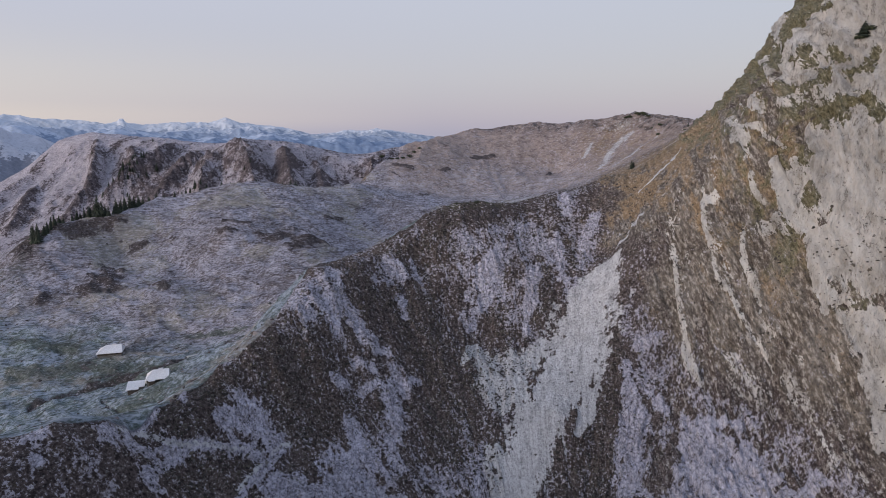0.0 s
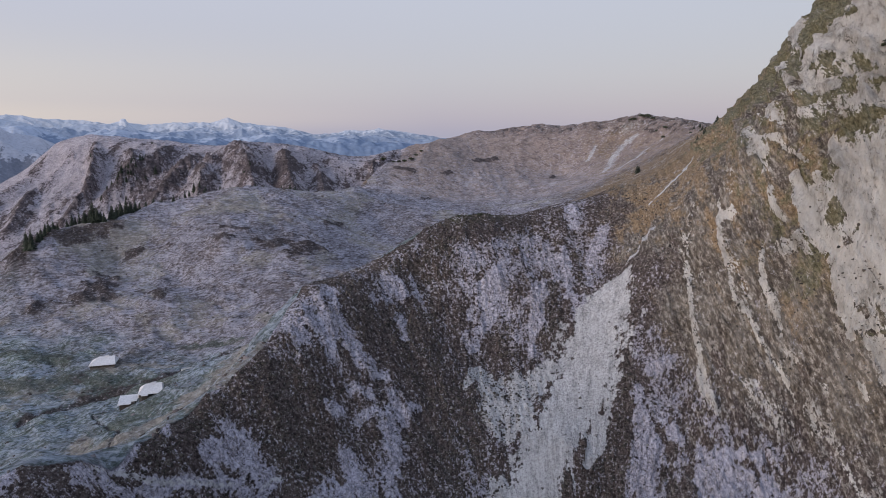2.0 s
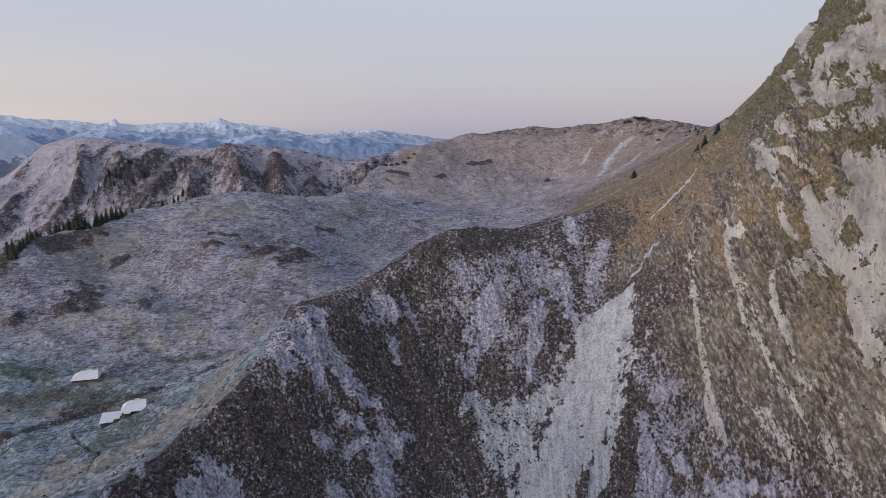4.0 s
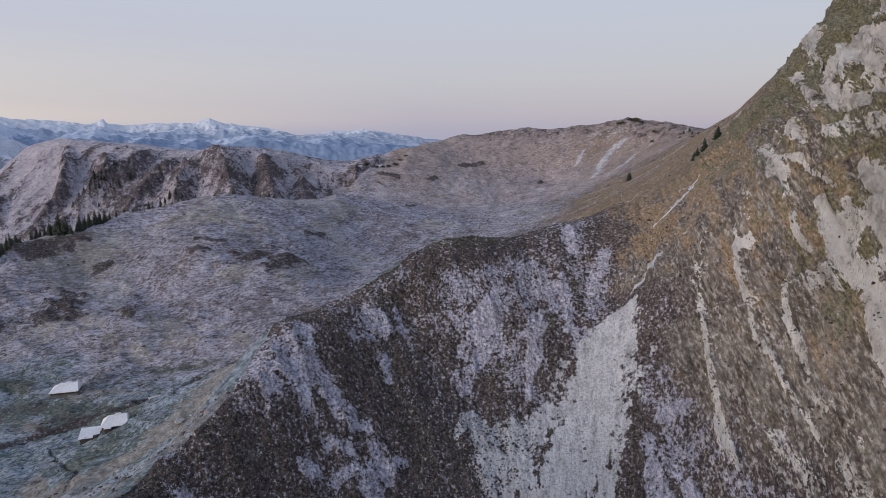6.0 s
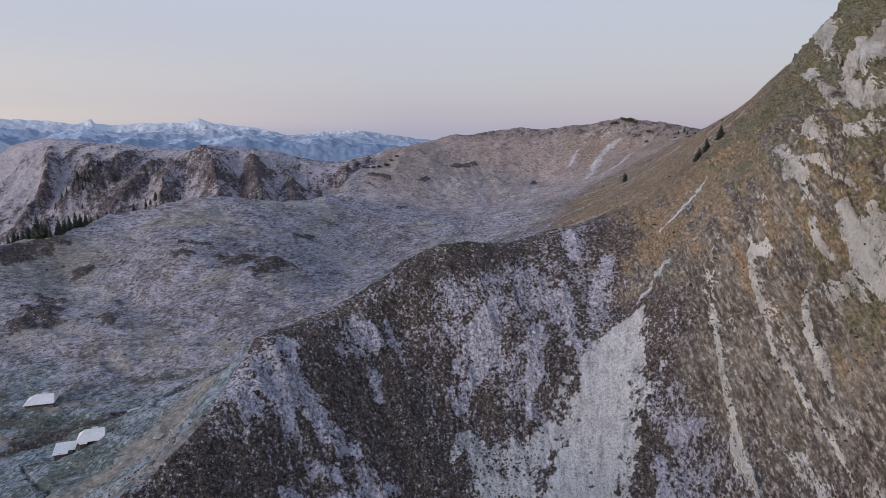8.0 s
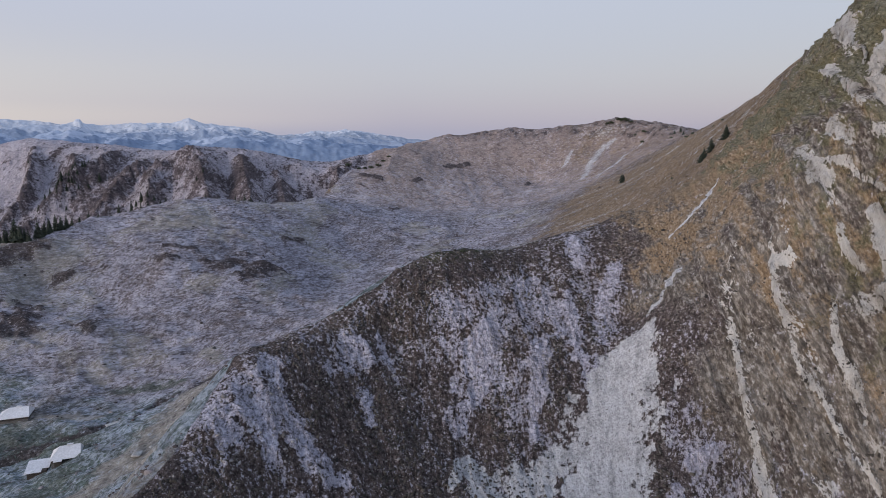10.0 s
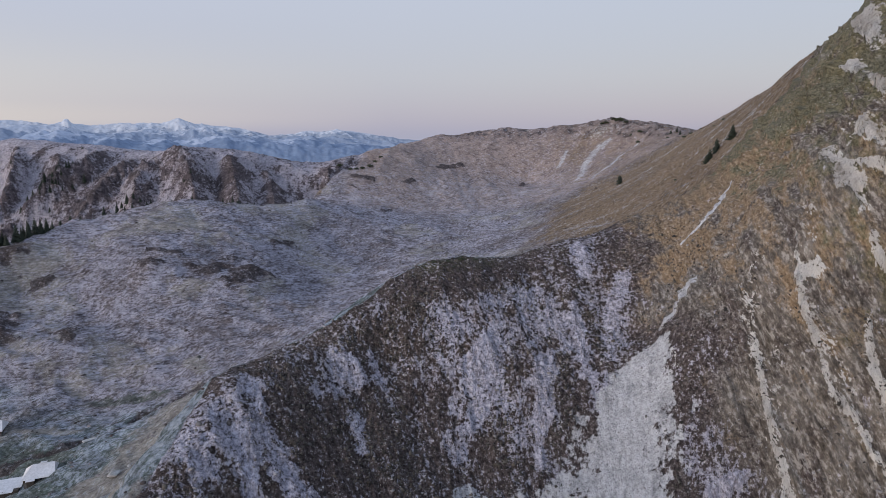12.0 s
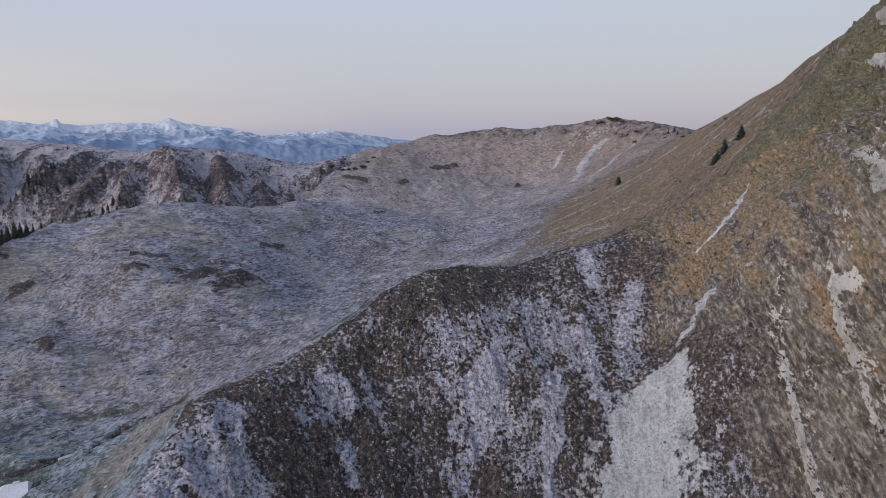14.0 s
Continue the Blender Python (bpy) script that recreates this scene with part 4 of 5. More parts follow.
    stone = tint(nt, lerp(0.55, rills, slab_tone), [(0.38, (0.343, 0.320, 0.290)), (0.45, (0.502, 0.480, 0.449)), (0.52, (0.616, 0.594, 0.565)), (0.62, (0.704, 0.691, 0.664))])
    stone = mix_of(nt, math_of(nt, "MULTIPLY", step_of(nt, math_of(nt, "MULTIPLY_ADD", math_of(nt, "SUBTRACT", clusters, 0.5), 0.55, math_of(nt, "MULTIPLY", pits, -1.0)), -0.415, -0.33), 0.7), stone, (0.155, 0.132, 0.105))
    split = math_of(nt, "MAXIMUM", cracks(slab_tone, 0.010), step_of(nt, rills, 0.46, 0.5))
    stone = mix_of(nt, math_of(nt, "MULTIPLY_ADD", split, -0.5, 0.5), stone, (0.15, 0.13, 0.105))
    stone = mix_of(nt, math_of(nt, "MULTIPLY", step_of(nt, bedf, 0.57, 0.68), 0.3), stone, (0.28, 0.245, 0.20))
    gravel = tint(nt, lerp(0.5, noise_of(nt, stretched(flow, (1.0, 0.45, 0.4)), 0.7, 5, 0.7), grit), [(0.37, (0.255, 0.252, 0.265)), (0.46, (0.44, 0.437, 0.45)), (0.56, (0.62, 0.62, 0.635))])
    # frost
    rime = tint(nt, grit, [(0.38, (0.262, 0.258, 0.315)), (0.5, (0.445, 0.438, 0.522)), (0.60, (0.66, 0.65, 0.745))])
    hoar = tint(nt, lerp(0.5, grit, fine), [(0.38, (0.308, 0.304, 0.368)), (0.5, (0.446, 0.442, 0.524)), (0.62, (0.598, 0.593, 0.676))])
    rime = mix_of(nt, straw_, rime, hoar)
    rime = mix_of(nt, wall_, rime, tint(nt, grit, [(0.38, (0.33, 0.305, 0.345)), (0.5, (0.475, 0.445, 0.50)), (0.62, (0.62, 0.59, 0.645))]))
    rime = mix_of(nt, math_of(nt, "MULTIPLY", plateau_, 0.8), rime, tint(nt, grit, [(0.38, (0.33, 0.305, 0.34)), (0.5, (0.475, 0.445, 0.485)), (0.62, (0.62, 0.59, 0.63))]))
    lush_ = attribute_of(nt, "lush").outputs["Fac"]
    hoar_green = tint(nt, lerp(0.5, grit, fine), [(0.38, (0.235, 0.287, 0.348)), (0.5, (0.368, 0.442, 0.532)), (0.62, (0.506, 0.584, 0.685))])
    rime = mix_of(nt, math_of(nt, "MULTIPLY", lush_, 0.8), rime, hoar_green)
    turf = mix_of(nt, lush_, turf, tint(nt, fine, [(0.36, (0.052, 0.074, 0.066)), (0.5, (0.130, 0.170, 0.156)), (0.66, (0.26, 0.315, 0.295))]))
    # layers, from the soil up
    col = mix_of(nt, fuzzy(straw_, patch, 0.3, 0.3, 0.7), soil, turf)
    col = mix_of(nt, wall_, col, crags)
    col = mix_of(nt, fuzzy(plateau_, lumps, 1.2, 0.25, 0.75), col, heights)
    pale_here = math_of(nt, "MULTIPLY", pale_, math_of(nt, "SUBTRACT", 1.0, math_of(nt, "MULTIPLY", plateau_, 0.8)))
    col = mix_of(nt, math_of(nt, "MULTIPLY", fuzzy(pale_here, grit, 1.6, 0.15, 0.8), 0.92), col, hay)
    col = mix_of(nt, fuzzy(math_of(nt, "MULTIPLY_ADD", math_of(nt, "SUBTRACT", grit, 0.5), 1.5, grass_), lumps, 1.8, 0.22, 0.85), col, warm)
    col = mix_of(nt, math_of(nt, "MULTIPLY", fuzzy(olive_, lumps, 2.0, 0.2, 0.75), 0.85), col, moss)
    col = mix_of(nt, math_of(nt, "MULTIPLY", fuzzy(math_of(nt, "MULTIPLY_ADD", math_of(nt, "SUBTRACT", lumps, 0.5), 2.0, heath_and_shade_), grit, 2.6, 0.26, 0.58), 0.9), col, shrub_and_shade)
    ledges = math_of(nt, "MULTIPLY", math_of(nt, "SUBTRACT", 1.0, cracks(bedn, 0.05)), math_of(nt, "MULTIPLY", step_of(nt, rock_, 0.05, 0.3), 0.28))
    rockfac = fuzzy(math_of(nt, "MULTIPLY_ADD", math_of(nt, "SUBTRACT", grit, 0.5), 2.8, math_of(nt, "ADD", rock_, ledges)), bedf, 1.5, 0.40, 0.56)
    flakes = math_of(nt, "MULTIPLY", fuzzy(bedf, grit, 1.1, 0.53, 0.63), math_of(nt, "SUBTRACT", flank_, math_of(nt, "ADD", math_of(nt, "MULTIPLY", grass_, 0.75), math_of(nt, "MULTIPLY", olive_, 0.6)), clamp=True))
    col = mix_of(nt, math_of(nt, "MULTIPLY", flakes, 0.55), col, (0.42, 0.395, 0.36))
    col = mix_of(nt, math_of(nt, "MULTIPLY", rockfac, math_of(nt, "SUBTRACT", 1.0, math_of(nt, "MULTIPLY", wall_, 0.7))), col, stone)
    ice = math_of(nt, "MULTIPLY_ADD", math_of(nt, "SUBTRACT", patch, 0.5), 1.2, frost_)
    ice = math_of(nt, "MULTIPLY_ADD", math_of(nt, "SUBTRACT", fine, 0.5), 2.2, ice)
    crisp = fuzzy(ice, grit, 2.6, 0.40, 0.60)
    treads = noise_of(nt, stretched(obj, (0.11, 0.11, 1.15)), 1.0, 4, 0.6)
    ice_soft = math_of(nt, "MULTIPLY_ADD", math_of(nt, "SUBTRACT", treads, 0.5), 1.1, ice)
    icefac = lerp(math_of(nt, "MULTIPLY", straw_, 0.6), crisp, fuzzy(ice_soft, grit, 1.0, -0.05, 0.98))
    icefac = lerp(wall_, icefac, fuzzy(math_of(nt, "MULTIPLY_ADD", math_of(nt, "SUBTRACT", lumps, 0.5), 1.2, frost_), grit, 2.8, 0.30, 0.56))
    seams_ = math_of(nt, "MULTIPLY", cracks(noise_of(nt, flow, 0.24, 4.0, 0.6), 0.022), cracks(bedn, 0.02))
    icefac = math_of(nt, "MULTIPLY", icefac, math_of(nt, "MAXIMUM", math_of(nt, "MULTIPLY_ADD", seams_, 0.6, 0.4), straw_))
    icefac = math_of(nt, "MULTIPLY", icefac, math_of(nt, "MULTIPLY_ADD", rockfac, -0.6, 1.0))
    thick = lerp(step_of(nt, frost_, 0.35, 1.0), 0.60, 0.94)
    thick = math_of(nt, "MAXIMUM", thick, math_of(nt, "MULTIPLY", straw_, 0.88))
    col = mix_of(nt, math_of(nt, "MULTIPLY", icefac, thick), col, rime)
    col = mix_of(nt, fuzzy(scree_, lerp(0.5, grit, fine), 3.0, 0.26, 0.70), col, gravel)
    # sheep tracks in the meadow, and the shade in its furrows painted as dark lines
    furrow = math_of(nt, "MAXIMUM", cracks(noise_of(nt, flow, 0.085, 4.0, 0.55), 0.03), step_of(nt, lumps, 0.44, 0.56))
    trail = cracks(noise_of(nt, stretched(obj, (0.035, 0.035, 0.34)), 1.0, 3.0, 0.5), 0.075)
    trail = math_of(nt, "MAXIMUM", trail, step_of(nt, math_of(nt, "ADD", lumps, math_of(nt, "MULTIPLY", wide, 1.4)), 1.22, 1.36))
    furrow = math_of(nt, "MULTIPLY", math_of(nt, "SUBTRACT", 1.0, math_of(nt, "MULTIPLY", furrow, trail)), math_of(nt, "MULTIPLY", straw_, 0.32))
    col = mix_of(nt, furrow, col, (0.055, 0.047, 0.052))
    col = mix_of(nt, 0.5, col, mix_of(nt, 1.0, col, tint(nt, wide, [(0.3, (0.70, 0.70, 0.70)), (0.7, (1.25, 1.25, 1.25))]), "MULTIPLY"))
    nt.links.new(col, bsdf.inputs["Base Color"])
    bsdf.inputs["Roughness"].default_value = 0.92
    bsdf.inputs["Specular IOR Level"].default_value = 0.2
    rocky = math_of(nt, "MULTIPLY", math_of(nt, "ADD", math_of(nt, "ADD", math_of(nt, "MULTIPLY", bedn, 0.5), pits), math_of(nt, "MULTIPLY", split, 0.4)), math_of(nt, "MULTIPLY", rock_, 1.6))
    h = math_of(nt, "ADD", grit, math_of(nt, "ADD", fine, rocky))
    reach = math_of(nt, "MULTIPLY_ADD", math_of(nt, "SUBTRACT", 1.0, front_), 0.8, 1.0)
    bump_of(nt, math_of(nt, "MULTIPLY", h, reach), bsdf, 0.95, 1.0)
    return mat


ground_mesh = grid_mesh("ground", GX, GY, GZ, ROWS_N, COLS_N)
ca = ground_mesh.attributes.new("cover_a", "FLOAT_COLOR", "POINT")
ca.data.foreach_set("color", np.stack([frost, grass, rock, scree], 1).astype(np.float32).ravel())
cb = ground_mesh.attributes.new("cover_b", "FLOAT_COLOR", "POINT")
# the second channel also darkens meadow streaks as painted terrace shadows
cb.data.foreach_set("color", np.stack([olive, np.clip(1.5 * heath_and_shade + meadow * 0.4 * smooth(0.25, 0.5, streaky) + 1.4 * beck + 0.75 * mound + 0.5 * knoll + wall * np.clip(0.06 + 0.18 * spine + 0.25 * scarp - 0.4 * knob - 0.5 * blot, -0.5, 0.5) + plateau * (crag * np.clip(0.45 - 0.8 * blot, 0, 0.8) + 0.2 * smooth(0.2, 0.4, steep) + 0.12 * smooth(0.1, 0.5, gully + blot)), 0, 1), pale, straw], 1).astype(np.float32).ravel())
cc = ground_mesh.attributes.new("zone", "FLOAT_COLOR", "POINT")
cc.data.foreach_set("color", np.stack([front, wall, plateau, flank], 1).astype(np.float32).ravel())
lu = ground_mesh.attributes.new("lush", "FLOAT", "POINT")
lu.data.foreach_set("value", np.clip(meadow * smooth(365, 300, BY + 0.25 * (BX + 150) + 50 * broad + 20 * blot), 0, 1).astype(np.float32))
fl = ground_mesh.attributes.new("flow", "FLOAT_VECTOR", "POINT")
near = front[:, None]
fl.data.foreach_set("vector", (near * np.stack([ACROSS, DOWN * 0.55, GZ * 0.3], 1) + (1 - near) * np.stack([0.42 * (0.84 * BX + 0.54 * BY), -0.54 * BX + 0.84 * BY + 9 * broad, GZ * 1.3], 1)).astype(np.float32).ravel())
be = ground_mesh.attributes.new("beds", "FLOAT_VECTOR", "POINT")
be.data.foreach_set("vector", np.stack([BED, ALONG * 0.34, (BX + BY) * 0.25], 1).astype(np.float32).ravel())
tagged(new("ground", ground_mesh), "frosted alpine meadow, scree bowl and limestone slopes", "ground", kind="structure")
ground_mesh.materials.append(ground_material())


def ground_z(x, y):
    """Height of the finished ground at a place."""
    d = (GX - x) ** 2 + (GY - y) ** 2
    k = np.argpartition(d, 4)[:4]
    w = 1 / (d[k] + 0.01)
    return float((GZ[k] * w).sum() / w.sum())


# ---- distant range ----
# the lower colour is rock or woods tinted with the blue haze of distance
def range_material(name, snow, rock_haze_c, snow_haze_line, soft, grain_size):
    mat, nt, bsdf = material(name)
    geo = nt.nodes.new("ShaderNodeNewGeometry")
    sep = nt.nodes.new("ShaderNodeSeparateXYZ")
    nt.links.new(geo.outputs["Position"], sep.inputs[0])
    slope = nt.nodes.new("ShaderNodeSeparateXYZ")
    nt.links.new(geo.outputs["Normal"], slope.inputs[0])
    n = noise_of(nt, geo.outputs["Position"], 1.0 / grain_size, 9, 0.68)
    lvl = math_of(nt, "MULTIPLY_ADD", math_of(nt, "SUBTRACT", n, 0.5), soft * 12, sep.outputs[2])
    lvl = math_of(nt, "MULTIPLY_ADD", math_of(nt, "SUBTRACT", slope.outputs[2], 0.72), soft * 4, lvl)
    fac = step_of(nt, lvl, snow_haze_line - 0.5 * soft, snow_haze_line + 0.5 * soft)
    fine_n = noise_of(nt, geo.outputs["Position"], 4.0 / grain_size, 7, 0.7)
    col = mix_of(nt, fac, tint(nt, fine_n, [(0.35, tuple(0.75 * c for c in rock_haze_c)), (0.62, rock_haze_c)]), tint(nt, fine_n, [(0.35, tuple(0.80 * c for c in snow)), (0.55, snow)]))
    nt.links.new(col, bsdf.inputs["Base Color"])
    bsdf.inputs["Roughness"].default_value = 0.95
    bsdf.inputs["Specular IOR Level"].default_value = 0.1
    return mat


def mountain_range(name, label, radius, depth, profile, rough, base, seed, mat, cols=480):
    """A range along an arc: profile gives azimuth in degrees and height in metres."""
    az, rows = np.radians(np.linspace(-50, 36, cols)), 120
    v = np.linspace(0, 1, rows)
    AZ, V = np.meshgrid(az, v)
    crest_h = np.interp(np.degrees(AZ), [p[0] for p in profile], [p[1] for p in profile])
    rr = radius + depth * (V - 0.62)
    x, y = np.sin(AZ) * rr, np.cos(AZ) * rr
    rise = np.where(V < 0.62, smooth(0, 0.62, V) ** 0.8, 1 - 0.8 * smooth(0.62, 1, V))
    crest_h = crest_h + 9 * layers(AZ * 3000, AZ * 0, 150, 6, seed + 50, fall=0.6)
    jag = 0.7 * layers(AZ * radius + 0.8 * rr + 60 * layers(x, y, 300, 3, seed + 20), rr * 0.8, rough * 9, 5, seed, fall=0.5, ridged=True) + 0.5 * layers(x, y, rough * 4, 4, seed + 9, fall=0.5, ridged=True)
    z = base + (crest_h - base) * rise + jag * rough * (0.35 + 0.65 * np.sin(np.pi * np.clip(V * 0.9, 0, 1))) * (1 - 0.55 * smooth(0.5, 0.62, V) * (1 - smooth(0.62, 0.8, V)))
    me = bpy.data.meshes.new(name)
    i, j = np.meshgrid(np.arange(rows - 1), np.arange(cols - 1), indexing="ij")
    a = i * cols + j
    me.from_pydata(np.stack([x.ravel(), y.ravel(), z.ravel()], 1).tolist(), [], np.stack([a, a + cols, a + cols + 1, a + 1], -1).reshape(-1, 4)[:, ::-1].tolist())
    me.polygons.foreach_set("use_smooth", np.ones(len(me.polygons), bool))
    me.materials.append(mat)
    return tagged(new(name, me), label, "mountains", kind="structure")


PX = 4600 / 1126                                             # metres a step of the far profile
FAR_PROFILE = [(-62, 40), (-45, 40), (-36, 36), (-34.6, 38), (-32.5, 33), (-30, 29), (-27.4, 19), (-26.7, 21), (-26.5, 26), (-26.25, 27), (-26.05, 21), (-25.2, 18), (-23.5, 19), (-21, 23), (-19.4, 25), (-18.5, 29),
               (-17.3, 22), (-14.6, 17), (-13, 11), (-11.6, 5), (-10, 7), (-8.8, 11), (-7.2, 8), (-5.8, 14), (-4.4, 11), (-2, 3), (0, -3), (10, -10), (30, -12), (62, -4)]
NEAR_PROFILE = [(-62, 10), (-40, 6), (-33, 14), (-30, -2), (-28, 8), (-25, 6), (-22, -4), (-18, -6), (-15, 2), (-12, -8), (-9, -3), (-6, -10), (-2, -14), (4, -20), (62, -18)]
MID_PROFILE = [(-62, 30), (-40, 20), (-35, 26), (-32, 12), (-29, 18), (-26, 12), (-24, 4), (-21, 12), (-19, 8), (-16.5, 14), (-14, 4), (-11, -3), (-8, 3), (-6, 1), (-3, -6), (2, -12), (62, -14)]
# blue distance haze is put into the colours of the three farthest ranges
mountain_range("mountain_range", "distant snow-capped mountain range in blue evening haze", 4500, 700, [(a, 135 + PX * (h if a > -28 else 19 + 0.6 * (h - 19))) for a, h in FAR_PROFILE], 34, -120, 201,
               range_material("far_hazy_snow_and_rock", (0.535, 0.575, 0.645), (0.33, 0.385, 0.48), 186, 20, 95), 1000)
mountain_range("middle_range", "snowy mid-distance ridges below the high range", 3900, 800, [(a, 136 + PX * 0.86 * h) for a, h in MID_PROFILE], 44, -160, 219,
               range_material("mid_hazy_snow_and_rock", (0.455, 0.505, 0.595), (0.27, 0.335, 0.45), 178, 18, 85), 900)
mountain_range("foothills", "foothills below the snowy range, blue haze put into their colour", 3200, 900, [(a, 140 + PX * 0.70 * h) for a, h in NEAR_PROFILE], 34, -200, 231,
               range_material("far_hazy_hills", (0.385, 0.45, 0.57), (0.205, 0.275, 0.40), 150, 18, 75), 640)
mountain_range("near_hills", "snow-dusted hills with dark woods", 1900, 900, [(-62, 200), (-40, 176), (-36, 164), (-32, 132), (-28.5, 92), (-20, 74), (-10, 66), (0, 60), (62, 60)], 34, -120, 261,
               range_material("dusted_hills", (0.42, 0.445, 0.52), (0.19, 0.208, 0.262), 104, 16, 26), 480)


# ---- things ----
def part(name, bm, mat, parent, label=""):
    me = bpy.data.meshes.new(name)
    bm.to_mesh(me)
    bm.free()
    if mat:
        me.materials.append(mat)
    ob = new(name, me)
    ob.parent = parent
    if label:
        tagged(ob, label)
    return ob


def box_into(bm, x0, y0, z0, x1, y1, z1, m=None):
    v = [bm.verts.new((m @ Vector(c)) if m else c) for c in ((x0, y0, z0), (x1, y0, z0), (x1, y1, z0), (x0, y1, z0), (x0, y0, z1), (x1, y0, z1), (x1, y1, z1), (x0, y1, z1))]
    for f in ((3, 2, 1, 0), (4, 5, 6, 7), (0, 1, 5, 4), (1, 2, 6, 5), (2, 3, 7, 6), (3, 0, 4, 7)):
        bm.faces.new([v[k] for k in f])
    return v


def speckled(name, dark_c, light_c, scale, rough=0.85, bump=0.02, metal=0.0):
    mat, nt, bsdf = material(name)
    obj = nt.nodes.new("ShaderNodeTexCoord").outputs["Object"]
    n = noise_of(nt, obj, scale, 6, 0.7)
    big = noise_of(nt, obj, scale * 0.15, 3, 0.5)
    col = mix_of(nt, 0.35, tint(nt, n, [(0.36, dark_c), (0.64, light_c)]), tint(nt, big, [(0.35, dark_c), (0.65, light_c)]))
    nt.links.new(col, bsdf.inputs["Base Color"])
    bsdf.inputs["Roughness"].default_value, bsdf.inputs["Metallic"].default_value = rough, metal
    bump_of(nt, n, bsdf, bump, 0.6)
    return mat


ROOF = speckled("frosted_sheet_roof", (0.50, 0.50, 0.52), (0.74, 0.74, 0.76), 1.3, 0.55)
TIMBER = speckled("weathered_dark_timber", (0.03, 0.025, 0.022), (0.075, 0.062, 0.053), 2.2)
PLINTH = speckled("rubble_stone_plinth", (0.07, 0.067, 0.064), (0.18, 0.172, 0.165), 2.5)
PANE = speckled("dark_window_glass", (0.015, 0.017, 0.02), (0.03, 0.034, 0.04), 1.0, 0.12, 0.0)
BARK = speckled("spruce_bark", (0.035, 0.027, 0.022), (0.09, 0.07, 0.055), 6)
NEEDLES = speckled("spruce_needles", (0.010, 0.016, 0.010), (0.040, 0.052, 0.030), 3.0, 0.8, 0.1)
SHRUBS = speckled("dwarf_pine_needles", (0.016, 0.022, 0.012), (0.060, 0.070, 0.036), 3.0, 0.85, 0.1)
CONCRETE = speckled("pale_concrete", (0.36, 0.36, 0.35), (0.55, 0.55, 0.54), 2.0)


def hip_roof(length, width, rise, hip_left, hip_right, thick=0.22):
    """Roof over a rectangle, centred, its eave at z 0; hips are the ridge's set-back at either end."""
    bm = bmesh.new()
    a, b = length / 2, width / 2
    for z, side in ((0.0, 1), (-thick, -1)):
        e = [bm.verts.new(c) for c in ((-a, -b, z), (a, -b, z), (a, b, z), (-a, b, z))]
        r = [bm.verts.new((-a + hip_left, 0, z + rise)), bm.verts.new((a - hip_right, 0, z + rise))]
        fs = [(e[0], e[1], r[1], r[0]), (e[2], e[3], r[0], r[1]), (e[3], e[0], r[0]), (e[1], e[2], r[1])]
        for f in fs:
            bm.faces.new(f if side > 0 else f[::-1])
        if side > 0:
            top = e
    for k in range(4):
        bm.faces.new((top[(k + 1) % 4], top[k], e[k], e[(k + 1) % 4]))
    return bm


def seams(length, width, rise, hip_left, hip_right, n):
    """Standing seams down the front slope."""
    bm = bmesh.new()
    a, b = length / 2, width / 2
    for k in range(1, n):
        x = -a + length * k / n
        t = 1.0
        if x < -a + hip_left:
            t = (x + a) / hip_left
        if x > a - hip_right:
            t = min(t, (a - x) / max(hip_right, 1e-3))
        for sgn in (-1, 1):
            p0, p1 = Vector((x, sgn * b, 0.0)), Vector((x, sgn * b * (1 - t), rise * t))
            w = Vector((0.018, 0, 0))
            up = Vector((0, 0, 0.014))
            v = [bm.verts.new(q) for q in (p0 - w, p0 + w, p1 + w, p1 - w, p0 - w + up, p0 + w + up, p1 + w + up, p1 - w + up)]
            for f in ((4, 5, 6, 7), (0, 1, 5, 4), (1, 2, 6, 5), (2, 3, 7, 6), (3, 0, 4, 7)):
                bm.faces.new([v[q] for q in f])
    return bm


def gable_walls(length, width, high, rise, hip_left, hip_right, down):
    bm = bmesh.new()
    a, b = length / 2, width / 2
    lo = [bm.verts.new(c) for c in ((-a, -b, -down), (a, -b, -down), (a, b, -down), (-a, b, -down))]
    hi = [bm.verts.new((c.co.x, c.co.y, high)) for c in lo]
    for k in range(4):
        bm.faces.new((lo[k], lo[(k + 1) % 4], hi[(k + 1) % 4], hi[k]))
    for left, hip in ((True, hip_left), (False, hip_right)):
        if hip < 0.6:
            p = bm.verts.new((-a if left else a, 0, high + rise * 0.93))
            bm.faces.new((hi[3], hi[0], p) if left else (hi[1], hi[2], p))
    return bm


